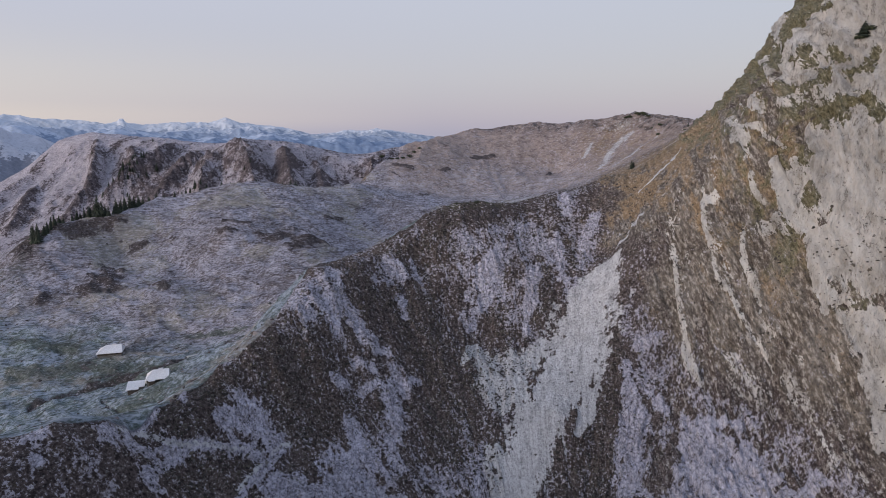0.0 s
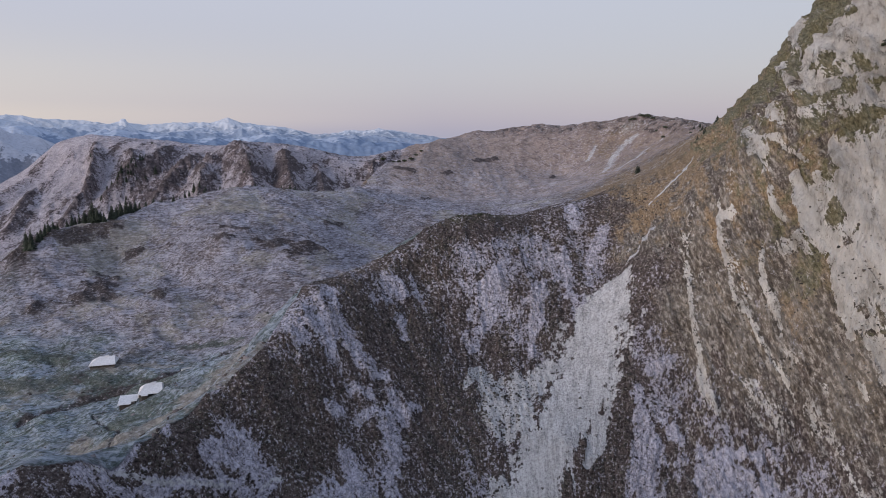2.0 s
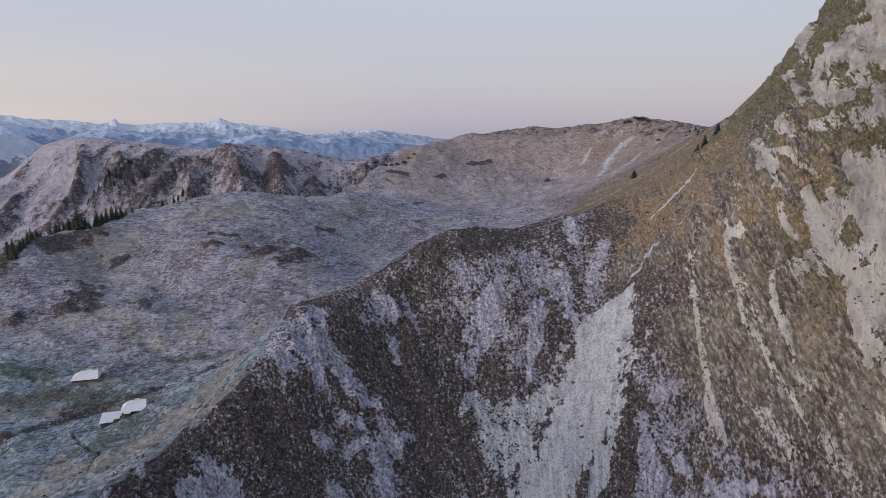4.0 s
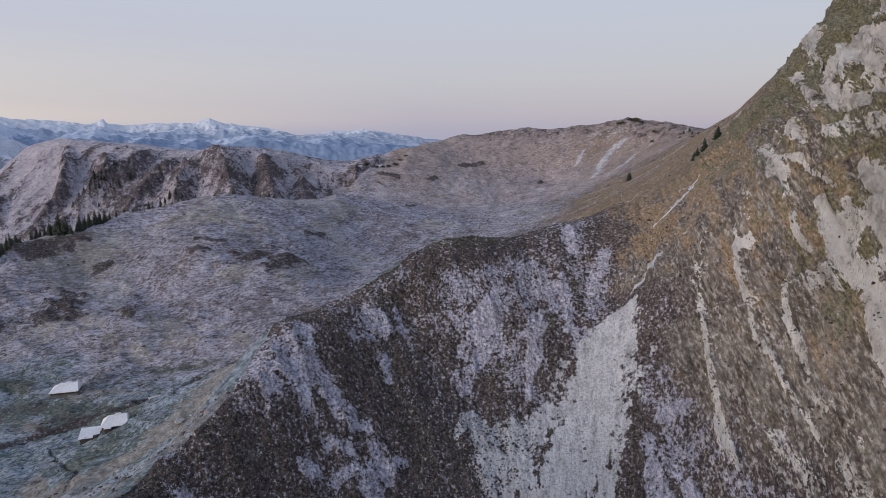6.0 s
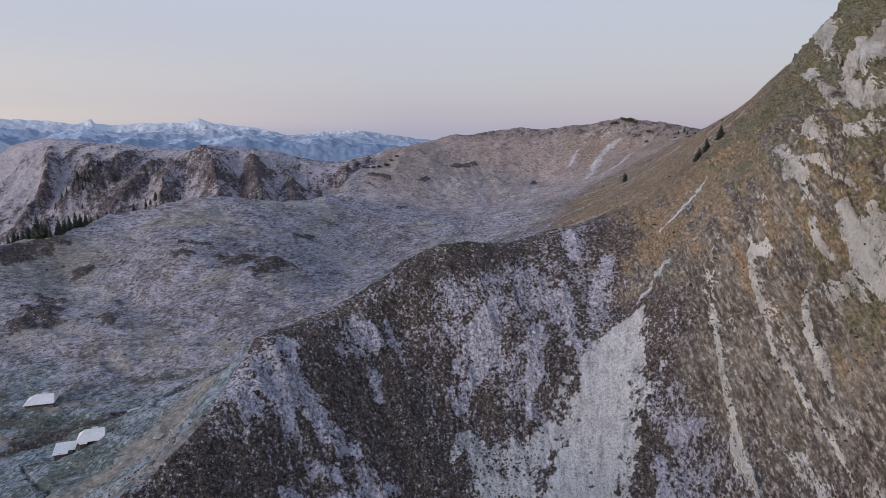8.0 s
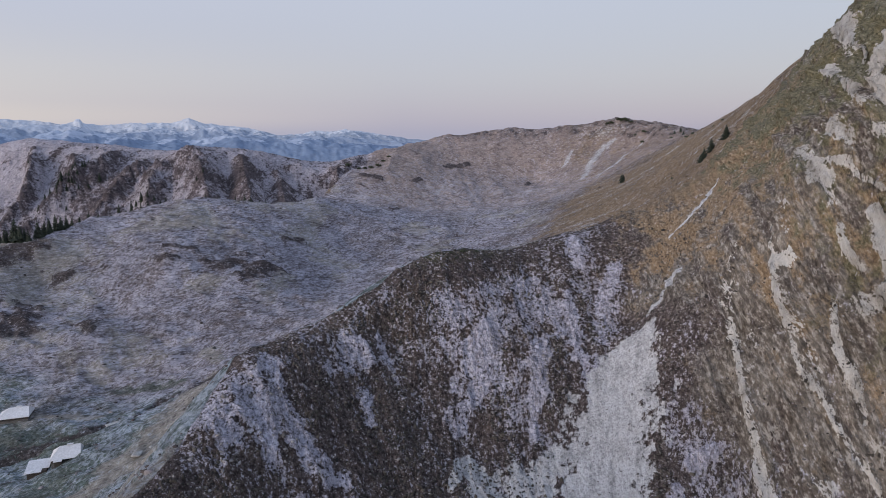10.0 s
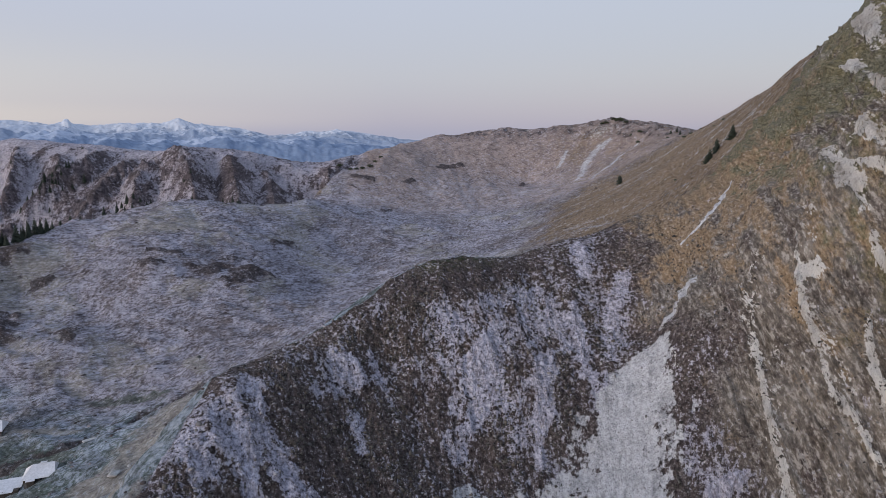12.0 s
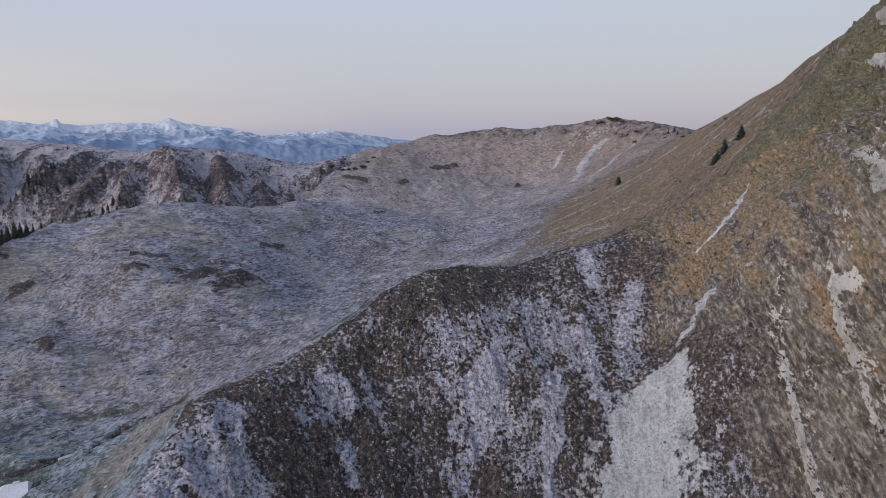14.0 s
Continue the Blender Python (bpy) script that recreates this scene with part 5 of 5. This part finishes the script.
def alpine_hut(label, x, y, heading, length, width, eave, rise, hip_left, hip_right, annex):
    z = ground_z(x, y)
    thing = tagged(new("alpine_hut"), label, "hut", "huts on the alp")
    over = 0.55
    part("wall", gable_walls(length - 2 * over, width - 2 * over, eave, rise * (width - 2 * over) / width, hip_left, hip_right, 1.8), TIMBER, thing, "dark weathered timber walls")
    bm = bmesh.new()
    a, b = length / 2 - over + 0.06, width / 2 - over + 0.06
    box_into(bm, -a, -b, -1.9, a, b, 0.3)
    part("plinth", bm, PLINTH, thing, "rubble stone base")
    roof = part("roof", hip_roof(length, width, rise, hip_left, hip_right), ROOF, thing, "pale frosted sheet-metal roof")
    roof.location = (0, 0, eave)
    part("seam", seams(length, width, rise, hip_left, hip_right, 12), ROOF, roof)
    bm = bmesh.new()
    xr = (-length / 2 + hip_left + length / 2 - hip_right) / 2
    box_into(bm, xr - 0.9, -0.35, rise - 0.35, xr + 0.9, 0.35, rise + 0.28)
    box_into(bm, xr - 1.05, -0.5, rise + 0.28, xr + 1.05, 0.5, rise + 0.4)
    part("ridge_vent", bm, ROOF, roof)
    front_y = -width / 2 + over
    for wx in (-length * 0.3, length * 0.08, length * 0.3):
        win = bmesh.new()
        box_into(win, wx - 0.45, front_y - 0.05, 0.6, wx + 0.45, front_y + 0.02, 1.4)
        w = part("window", win, TIMBER, thing)
        pane = bmesh.new()
        box_into(pane, wx - 0.37, front_y - 0.065, 0.67, wx + 0.37, front_y - 0.052, 1.33)
        part("pane", pane, PANE, w)
    door = bmesh.new()
    box_into(door, -length * 0.12 - 0.5, front_y - 0.06, 0.0, -length * 0.12 + 0.5, front_y + 0.02, 1.62)
    part("door", door, TIMBER, thing)
    if annex:
        bm = bmesh.new()
        ax = -length * 0.22
        box_into(bm, ax - 1.2, front_y - 1.3, -1.4, ax + 1.2, front_y - 0.04, 1.5)
        part("annex", bm, TIMBER, thing, "small timber lean-to")
        bm = bmesh.new()
        m = Matrix.Translation((ax, front_y - 0.75, 1.62)) @ Euler((radians(14), 0, 0)).to_matrix().to_4x4()
        box_into(bm, -1.45, -1.0, -0.06, 1.45, 0.72, 0.06, m)
        part("annex_roof", bm, ROOF, thing)
    thing.matrix_world = pose(x, y, z, 0, 0, heading)
    return thing


alpine_hut("timber alpine hut with pale half-hipped roof and lean-to", -137.1, 291.0, 19, 10.6, 9.6, 1.7, 3.3, 3.2, 0.3, True)
alpine_hut("long timber alpine hut with pale half-hipped roof", -180.3, 330.6, 16, 12.8, 9.6, 1.6, 3.2, 4.4, 0.8, False)


def cow_shed(x, y, heading):
    z = ground_z(x, y)
    thing = tagged(new("cow_shed"), "low cow shed with flat pale sheet roof beside the hut", "shed", "huts on the alp")
    bm = bmesh.new()
    box_into(bm, -3.3, -3.6, -1.6, 3.3, 3.8, 1.75)
    part("wall", bm, TIMBER, thing, "dark timber walls")
    bm = bmesh.new()
    m = Matrix.Translation((0, 0, 2.1)) @ Euler((radians(7), 0, 0)).to_matrix().to_4x4()
    outline = [(-4, -4.4), (1.6, -4.4), (1.6, -2.0), (4, -2.0), (4, 4.6), (-4, 4.6)]
    lo_v = [bm.verts.new(m @ Vector((a, b, -0.1))) for a, b in outline]
    hi_v = [bm.verts.new(m @ Vector((a, b, 0.1))) for a, b in outline]
    bm.faces.new(hi_v)
    bm.faces.new(lo_v[::-1])
    for k in range(6):
        bm.faces.new((lo_v[k], lo_v[(k + 1) % 6], hi_v[(k + 1) % 6], hi_v[k]))
    roof = part("roof", bm, ROOF, thing, "flat pale frosted sheet roof")
    bm = bmesh.new()
    for k in range(1, 8):
        box_into(bm, -4 + k - 0.03, -2.0 if k > 5 else -4.4, 0.1, -4 + k + 0.03, 4.6, 0.115, m)
    part("seam", bm, ROOF, roof)
    bm = bmesh.new()
    box_into(bm, -2.0, -3.66, 0.0, -0.8, -3.58, 1.8)
    part("door", bm, TIMBER, thing)
    thing.matrix_world = pose(x, y, z, 0, 0, heading)


cow_shed(-147.0, 288.6, 18)


def water_tank(x, y):
    thing = tagged(new("water_tank"), "small white water tank between hut and shed", "tank")
    bm = bmesh.new()
    bmesh.ops.create_cone(bm, cap_ends=True, segments=20, radius1=0.75, radius2=0.72, depth=1.5)
    bmesh.ops.bevel(bm, geom=[e for e in bm.edges], offset=0.05, segments=2, affect="EDGES")
    ob = part("barrel", bm, CONCRETE, thing, "white tank barrel")
    ob.location = (0, 0, 0.75)
    bm = bmesh.new()
    bmesh.ops.create_cone(bm, cap_ends=True, segments=16, radius1=0.3, radius2=0.26, depth=0.12)
    lid = part("lid", bm, CONCRETE, thing)
    lid.location = (0, 0, 1.56)
    thing.matrix_world = pose(x, y, ground_z(x, y) - 0.1)


water_tank(-142.9, 291.2)


def stone_slab(x, y, heading):
    bm = bmesh.new()
    box_into(bm, -2.4, -0.9, -0.5, 2.4, 0.9, 0.22)
    bmesh.ops.bevel(bm, geom=[e for e in bm.edges], offset=0.07, segments=2, affect="EDGES")
    me = bpy.data.meshes.new("cistern_cover")
    bm.to_mesh(me)
    bm.free()
    me.materials.append(CONCRETE)
    ob = tagged(new("cistern_cover", me), "pale flat concrete cistern cover in the grass", "slab")
    ob.matrix_world = pose(x, y, ground_z(x, y), 0, 0, heading)


stone_slab(-126.5, 306.5, 40)


def boulder(label, x, y, size, squash, mat, seed):
    """A lump of rock with broken faces, sunk a third into the ground."""
    r = random.Random(seed)
    bm = bmesh.new()
    bmesh.ops.create_icosphere(bm, subdivisions=3, radius=1.0)
    cuts = [(Vector((r.uniform(-1, 1), r.uniform(-1, 1), r.uniform(-0.3, 1))).normalized(), r.uniform(0.5, 0.8)) for k in range(9)]
    for v in bm.verts:
        for n, d in cuts:
            over = v.co.dot(n) - d
            if over > 0:
                v.co -= n * over * 0.9
        v.co *= 1 + 0.05 * math.sin(9 * v.co.x + 7 * v.co.y + seed)
        v.co.z *= squash
    me = bpy.data.meshes.new("boulder")
    bm.to_mesh(me)
    bm.free()
    me.materials.append(mat)
    ob = tagged(new("boulder", me), label, "rock", "boulders on the alp")
    ob.matrix_world = pose(x, y, ground_z(x, y) + 0.15 * size * squash, 0, 0, r.uniform(0, 360)) @ Matrix.Diagonal((size, size * 0.75, size, 1))


PALE_ROCK = speckled("pale_limestone_block", (0.24, 0.23, 0.215), (0.52, 0.51, 0.49), 1.6)
DARK_ROCK = speckled("dark_boulder_rock", (0.025, 0.024, 0.024), (0.10, 0.095, 0.092), 1.8)
boulder("dark boulder lying in the frosted meadow", -105.7, 376.2, 1.5, 0.6, DARK_ROCK, 3)
boulder("pale flat limestone outcrop in the green slope", -101.2, 271.1, 2.6, 0.3, PALE_ROCK, 5)
boulder("pale limestone block in the green slope", -98.5, 276.5, 1.2, 0.45, PALE_ROCK, 8)
boulder("pale limestone block beside the outcrop", -93.0, 262.0, 1.5, 0.35, PALE_ROCK, 11)


# ---- trees ----
def spruce(seed, tiers=15):
    """A spruce one metre high per unit of scale: trunk and a crown of drooping, ragged boughs."""
    rng = random.Random(seed)
    thing = tagged(new("spruce"), "dark green spruce on the frosted slope", "tree", "spruces")
    bm = bmesh.new()
    bmesh.ops.create_cone(bm, cap_ends=True, segments=7, radius1=0.022, radius2=0.004, depth=1.0)
    bmesh.ops.translate(bm, verts=bm.verts, vec=(0, 0, 0.47))
    part("trunk", bm, BARK, thing)
    bm = bmesh.new()
    for k in range(tiers):
        u = k / (tiers - 1)
        h = 0.10 + 0.87 * u
        reach = 0.25 * (1 - u) ** 0.85 + 0.014
        n = max(4, int(9 - 4 * u))
        spin = rng.random() * 6.28
        for q in range(n):
            if rng.random() < 0.1:
                continue
            ang = spin + 6.283 * q / n + rng.uniform(-0.25, 0.25)
            ln = reach * rng.uniform(0.65, 1.2)
            drop = ln * rng.uniform(0.25, 0.6)
            d, side = Vector((math.cos(ang), math.sin(ang), 0)), Vector((-math.sin(ang), math.cos(ang), 0))
            root = Vector((0, 0, h + rng.uniform(-0.015, 0.015)))
            wdt = ln * rng.uniform(0.26, 0.42)
            mid = root + d * ln * 0.55 - Vector((0, 0, drop * 0.35))
            tip = root + d * ln - Vector((0, 0, drop))
            top = bm.verts.new(root + Vector((0, 0, 0.012)))
            bot = bm.verts.new(root - Vector((0, 0, 0.045)))
            l, r = bm.verts.new(mid + side * wdt - Vector((0, 0, 0.02))), bm.verts.new(mid - side * wdt - Vector((0, 0, 0.02)))
            crown_v, under = bm.verts.new(mid + Vector((0, 0, 0.014))), bm.verts.new(mid - Vector((0, 0, 0.05 * (1 - 0.5 * u))))
            end = bm.verts.new(tip)
            l2, r2 = bm.verts.new(tip - d * ln * 0.15 + side * wdt * 0.6 - Vector((0, 0, 0.015))), bm.verts.new(tip - d * ln * 0.12 - side * wdt * 0.65 - Vector((0, 0, 0.012)))
            for f in ((top, l, crown_v), (top, crown_v, r), (crown_v, l, l2), (crown_v, l2, end), (crown_v, end, r2), (crown_v, r2, r), (bot, under, l), (bot, r, under), (under, l2, l), (under, end, l2), (under, r2, end), (under, r, r2)):
                bm.faces.new(f)
    part("crown", bm, NEEDLES, thing)
    return thing


def shrub_thing(seed):
    """A low dwarf-pine bush, one metre across per unit of scale: many small tufts on crooked stems."""
    rng = random.Random(seed)
    thing = tagged(new("dwarf_pine"), "low dark dwarf pine bush on the slope", "bush", "dwarf pines")
    bm = bmesh.new()
    for k in range(5):
        a = rng.random() * 6.28
        m = Matrix.Translation((0, 0, 0.12)) @ Euler((rng.uniform(-0.8, 0.8), rng.uniform(-0.8, 0.8), a)).to_matrix().to_4x4()
        bmesh.ops.create_cone(bm, cap_ends=False, segments=5, radius1=0.03, radius2=0.012, depth=0.45, matrix=m)
    part("stem", bm, BARK, thing)
    bm = bmesh.new()
    for k in range(90):
        a, rr = rng.random() * 6.28, 0.5 * math.sqrt(rng.random())
        c = Vector((rr * math.cos(a), rr * math.sin(a), (0.55 - 0.75 * rr * rr) * rng.uniform(0.25, 1.0)))
        s_ = rng.uniform(0.06, 0.12)
        m = Matrix.Translation(c) @ Euler((rng.random() * 3, rng.random() * 3, rng.random() * 6)).to_matrix().to_4x4() @ Matrix.Diagonal((s_, s_ * 0.6, s_ * 1.3, 1))
        bmesh.ops.create_icosphere(bm, subdivisions=1, radius=1.0, matrix=m) if k % 3 == 0 else bmesh.ops.create_cone(bm, cap_ends=True, segments=4, radius1=1.0, radius2=0.1, depth=2.0, matrix=m)
    part("foliage", bm, SHRUBS, thing)
    return thing


# x, y, height
EDGE_SPRUCES = [(-275, 422, 10.3), (-272.4, 422.6, 11), (-271.4, 428, 5.9), (-270.5, 430.2, 6.7), (-270.9, 434.9, 6), (-270, 438.5, 6.8), (-271.9, 446.8, 5.4), (-268.4, 446.1, 3.9), (-271.4, 462.6, 5.6),
                (-269.1, 464.3, 7.2), (-267.6, 466.6, 5.7), (-265.4, 468.5, 8.1), (-259.6, 463.9, 7.2), (-258.5, 468.6, 8.9), (-254, 465.5, 13.7), (-250.6, 465.3, 9.7), (-250.5, 469.8, 7.3), (-246.2, 466.1, 6.5)]
BACK_SPRUCES = [(-243.5, 471.9, 10.6), (-243.6, 477.9, 7.4), (-241.3, 481.5, 9.2), (-240.8, 488.2, 10.1), (-239.1, 491.6, 8.5), (-237.3, 495, 7.7), (-236.4, 500.4, 5.2), (-232.3, 502, 3.5), (-233.6, 546.7, 4.7),
                (-306.8, 726.3, 7.6), (-290.7, 719.7, 8.8), (-284.9, 717.8, 6.2), (-278.6, 716.2, 8.7), (-272.2, 715.9, 6.2), (-265.9, 716.1, 5), (-259.6, 716, 5), (-225.7, 728, 4.4), (-219.1, 729.3, 4.4)]
WALL_SPRUCES = [(-403, 755.3, 7.9), (-397.7, 758.5, 6.6), (-391.8, 760.5, 7.9), (-385.2, 761, 6.6), (-381.3, 764.6, 8), (-377.6, 768.8, 6.7), (-372.6, 771.6, 8), (-364.7, 777.3, 6.7), (-454, 832.1, 4.3),
                (-390.2, 867.1, 3.7), (-141.5, 561.4, 3.9), (-134.6, 562.7, 4.9), (-129.3, 560.6, 3.9)]
FLANK_SPRUCES = [(155.5, 528, 7.5), (157.5, 531, 6), (120.5, 318.5, 5.2), (118.4, 316.8, 4.2), (126.2, 324.3, 5.4), (124.6, 322.0, 3.6), (129, 318.3, 6.2), (130.4, 320, 4.8), (271.4, 694, 4.5), (268.5, 709.3, 4.9), (274.8, 710, 5.5)]
LEDGE_PINE = [(112.2, 176.8, 4.6)]
BUSHES = [(113.4, 176.4, 3.2), (111.4, 177.2, 2.6), (5, 225.5, 1.6), (8.5, 226.5, 1.3), (12, 228, 2.0), (16, 229, 1.4), (2, 224, 1.2), (10, 224, 1.1), (118.2, 344.2, 2.0), (195.7, 470.5, 2.5), (193.4, 453.9, 2.8), (251.8, 752.3, 4.9), (245.6, 737.8, 4.2), (244.5, 757.7, 3.1), (261, 698.8, 2.8), (229.5, 589.4, 4.2), (225, 567.2, 3.6), (220, 539.5, 2.5),
          (245.9, 801, 5.8), (239.9, 802.7, 5.2), (231.7, 807.9, 5.2), (249.4, 791.7, 3.9), (-58.1, 728.8, 3.8), (-51.8, 728.7, 4.4), (-45.6, 730.5, 4.4), (-38.4, 738.7, 5.1), (-34, 755.3, 3.9), (-27.9, 765.2, 4), (-76.4, 801.4, 5.5), (-73.8, 746.5, 3.9)]
spruce_kinds, bush_kinds = [spruce(k) for k in (3, 4, 5)], [shrub_thing(k) for k in (7, 8)]
rng = random.Random(12)


def plant(kinds, rows, squash=1.0):
    for k, (x, y, h) in enumerate(rows):
        m = pose(x, y, ground_z(x, y) - 0.15, rng.uniform(-3, 3), rng.uniform(-3, 3), rng.uniform(0, 360)) @ Matrix.Diagonal((h * squash * rng.uniform(0.85, 1.2), h * squash * rng.uniform(0.85, 1.2), h, 1))
        kind = kinds[k % len(kinds)]
        if not kind.get("used"):
            kind["used"] = 1
            kind.matrix_world = m
        else:
            ob = copy_thing(kind, m)
            ob.matrix_basis = m


stand = [(x, y, h * 1.22) for x, y, h in EDGE_SPRUCES + BACK_SPRUCES + WALL_SPRUCES]
for k in range(46):
    u = (k + rng.random()) / 46
    a, b = DOME_EDGE[2 + int(u * 6)], DOME_EDGE[3 + int(u * 6)]
    v = u * 6 % 1
    if rng.random() < 0.75:
        stand.append((a[0] + (b[0] - a[0]) * v + rng.uniform(-3, 3), a[1] + (b[1] - a[1]) * v + rng.uniform(2, 10), rng.uniform(2.5, 6.5) * (1.35 - 0.6 * u)))
for k in range(40):
    u = rng.random()
    stand.append((-402 + 46 * u + rng.gauss(0, 7), 747 + 30 * u + rng.gauss(0, 5), rng.uniform(4, 9)))
stand += [(x - rng.uniform(1.5, 5), y + rng.uniform(-1, 5), h * rng.uniform(0.6, 1.1)) for x, y, h in EDGE_SPRUCES + BACK_SPRUCES[:8]]
plant(spruce_kinds, stand)
plant(spruce_kinds, FLANK_SPRUCES, 1.45)
plant(spruce_kinds, LEDGE_PINE, 1.7)
plant(bush_kinds, [(x, y, h * (0.95 if y > 690 and (x > 200 or x < -20) else 0.7)) for x, y, h in BUSHES] + [(x + rng.uniform(-5, 5), y + rng.uniform(-5, 5), h * 0.7) for x, y, h in BUSHES if y > 780 and x > 200], 1.25)


# ---- loose stones and tufts ----
def scatter(name, label, category, places, sizes, mat, seed, points, faces, squash):
    """Many small lumps of one kind, sunk a little into the ground, as one object."""
    gen = np.random.default_rng(seed)
    n, k = len(places), len(points)
    v = np.repeat(points[None], n, 0) * (1 + 0.35 * gen.standard_normal((n, k, 1)))
    v *= sizes[:, None, None] * (1 + 0.3 * gen.standard_normal((n, 1, 3))) * np.array([1, 1, squash])
    a = gen.random(n) * 6.283
    c, s_ = np.cos(a)[:, None], np.sin(a)[:, None]
    x, y = v[:, :, 0] * c - v[:, :, 1] * s_, v[:, :, 0] * s_ + v[:, :, 1] * c
    v = np.stack([x, y, v[:, :, 2]], 2) + places[:, None, :]
    f = (faces[None] + (np.arange(n) * k)[:, None, None]).reshape(-1, faces.shape[1])
    me = bpy.data.meshes.new(name)
    me.vertices.add(n * k)
    me.vertices.foreach_set("co", v.astype(np.float32).ravel())
    me.loops.add(f.size)
    me.loops.foreach_set("vertex_index", f.ravel().astype(np.int32))
    me.polygons.add(len(f))
    me.polygons.foreach_set("loop_start", (np.arange(len(f)) * f.shape[1]).astype(np.int32))
    me.update(calc_edges=True)
    me.materials.append(mat)
    return tagged(new(name, me), label, category, kind="stuff")


def islands_material(name, stops):
    mat, nt, bsdf = material(name)
    geo = nt.nodes.new("ShaderNodeNewGeometry")
    obj = nt.nodes.new("ShaderNodeTexCoord").outputs["Object"]
    n = noise_of(nt, obj, 3.0, 5, 0.7)
    mixv = math_of(nt, "MULTIPLY_ADD", math_of(nt, "SUBTRACT", n, 0.5), 0.8, geo.outputs["Random Per Island"])
    nt.links.new(tint(nt, mixv, stops), bsdf.inputs["Base Color"])
    bsdf.inputs["Roughness"].default_value = 0.92
    return mat


golden = (1 + 5 ** 0.5) / 2
ICO = np.array([(-1, golden, 0), (1, golden, 0), (-1, -golden, 0), (1, -golden, 0), (0, -1, golden), (0, 1, golden), (0, -1, -golden), (0, 1, -golden), (golden, 0, -1), (golden, 0, 1), (-golden, 0, -1), (-golden, 0, 1)]) / 1.9
ICO_F = np.array([(0, 11, 5), (0, 5, 1), (0, 1, 7), (0, 7, 10), (0, 10, 11), (1, 5, 9), (5, 11, 4), (11, 10, 2), (10, 7, 6), (7, 1, 8), (3, 9, 4), (3, 4, 2), (3, 2, 6), (3, 6, 8), (3, 8, 9), (4, 9, 5), (2, 4, 11), (6, 2, 10), (8, 6, 7), (9, 8, 1)])
gen = np.random.default_rng(77)
seen = (np.hypot(BX, BY) > 125) & (np.abs(np.arctan2(BX, BY)) < 0.7)


def pick(weight, n):
    w = np.where(seen, weight, 0).astype(np.float64) * np.hypot(BX, BY)
    k = gen.choice(len(w), size=n, p=w / w.sum())
    return np.stack([GX[k], GY[k], GZ[k]], 1)


stones = pick(front * (BY < 270) * (1 - 0.85 * np.clip(grass, 0, 1)) * (1 - smooth(112, 128, GZ)) * np.clip(0.3 + slide + 0.4 * dark, 0.02, 1) * (1 - 0.85 * chute), 8000)
scatter("scattered_stones", "loose limestone fragments and boulders on the slope", "stones", stones, 0.11 + 0.25 * gen.random(len(stones)) ** 4 + 0.07 * gen.random(len(stones)),
        islands_material("loose_limestone", [(0.0, (0.06, 0.054, 0.052)), (0.6, (0.15, 0.14, 0.138)), (1.0, (0.36, 0.345, 0.345))]), 5, ICO, ICO_F, 0.7)
tufts = pick(np.clip(bowl * (BY > 120) * (0.25 + dark - frosty - 2 * chute) + 0.6 * flank * grass * (1 - smooth(112, 128, GZ)), 0, 1), 9000)
scatter("grass_tufts", "dark withered grass and heather tufts on the slope", "grass tufts", tufts, 0.16 + 0.24 * gen.random(len(tufts)) ** 2,
        islands_material("withered_tufts", [(0.0, (0.020, 0.018, 0.016)), (0.6, (0.062, 0.053, 0.044)), (1.0, (0.13, 0.115, 0.095))]), 6, ICO, ICO_F, 0.9)
meadow_lumps = pick(np.clip(meadow + plateau * 0.5, 0, 1) * (BY < 700) * np.clip(0.15 + heath_and_shade + 0.5 * blot, 0, 1), 3500)
scatter("heather_tussocks", "low dark heather tussocks in the frosted meadow", "tussocks", meadow_lumps, 0.3 + 0.5 * gen.random(len(meadow_lumps)) ** 2,
        islands_material("frosted_heather", [(0.0, (0.030, 0.024, 0.023)), (0.6, (0.085, 0.068, 0.066)), (1.0, (0.26, 0.24, 0.25))]), 8, ICO, ICO_F, 0.6)
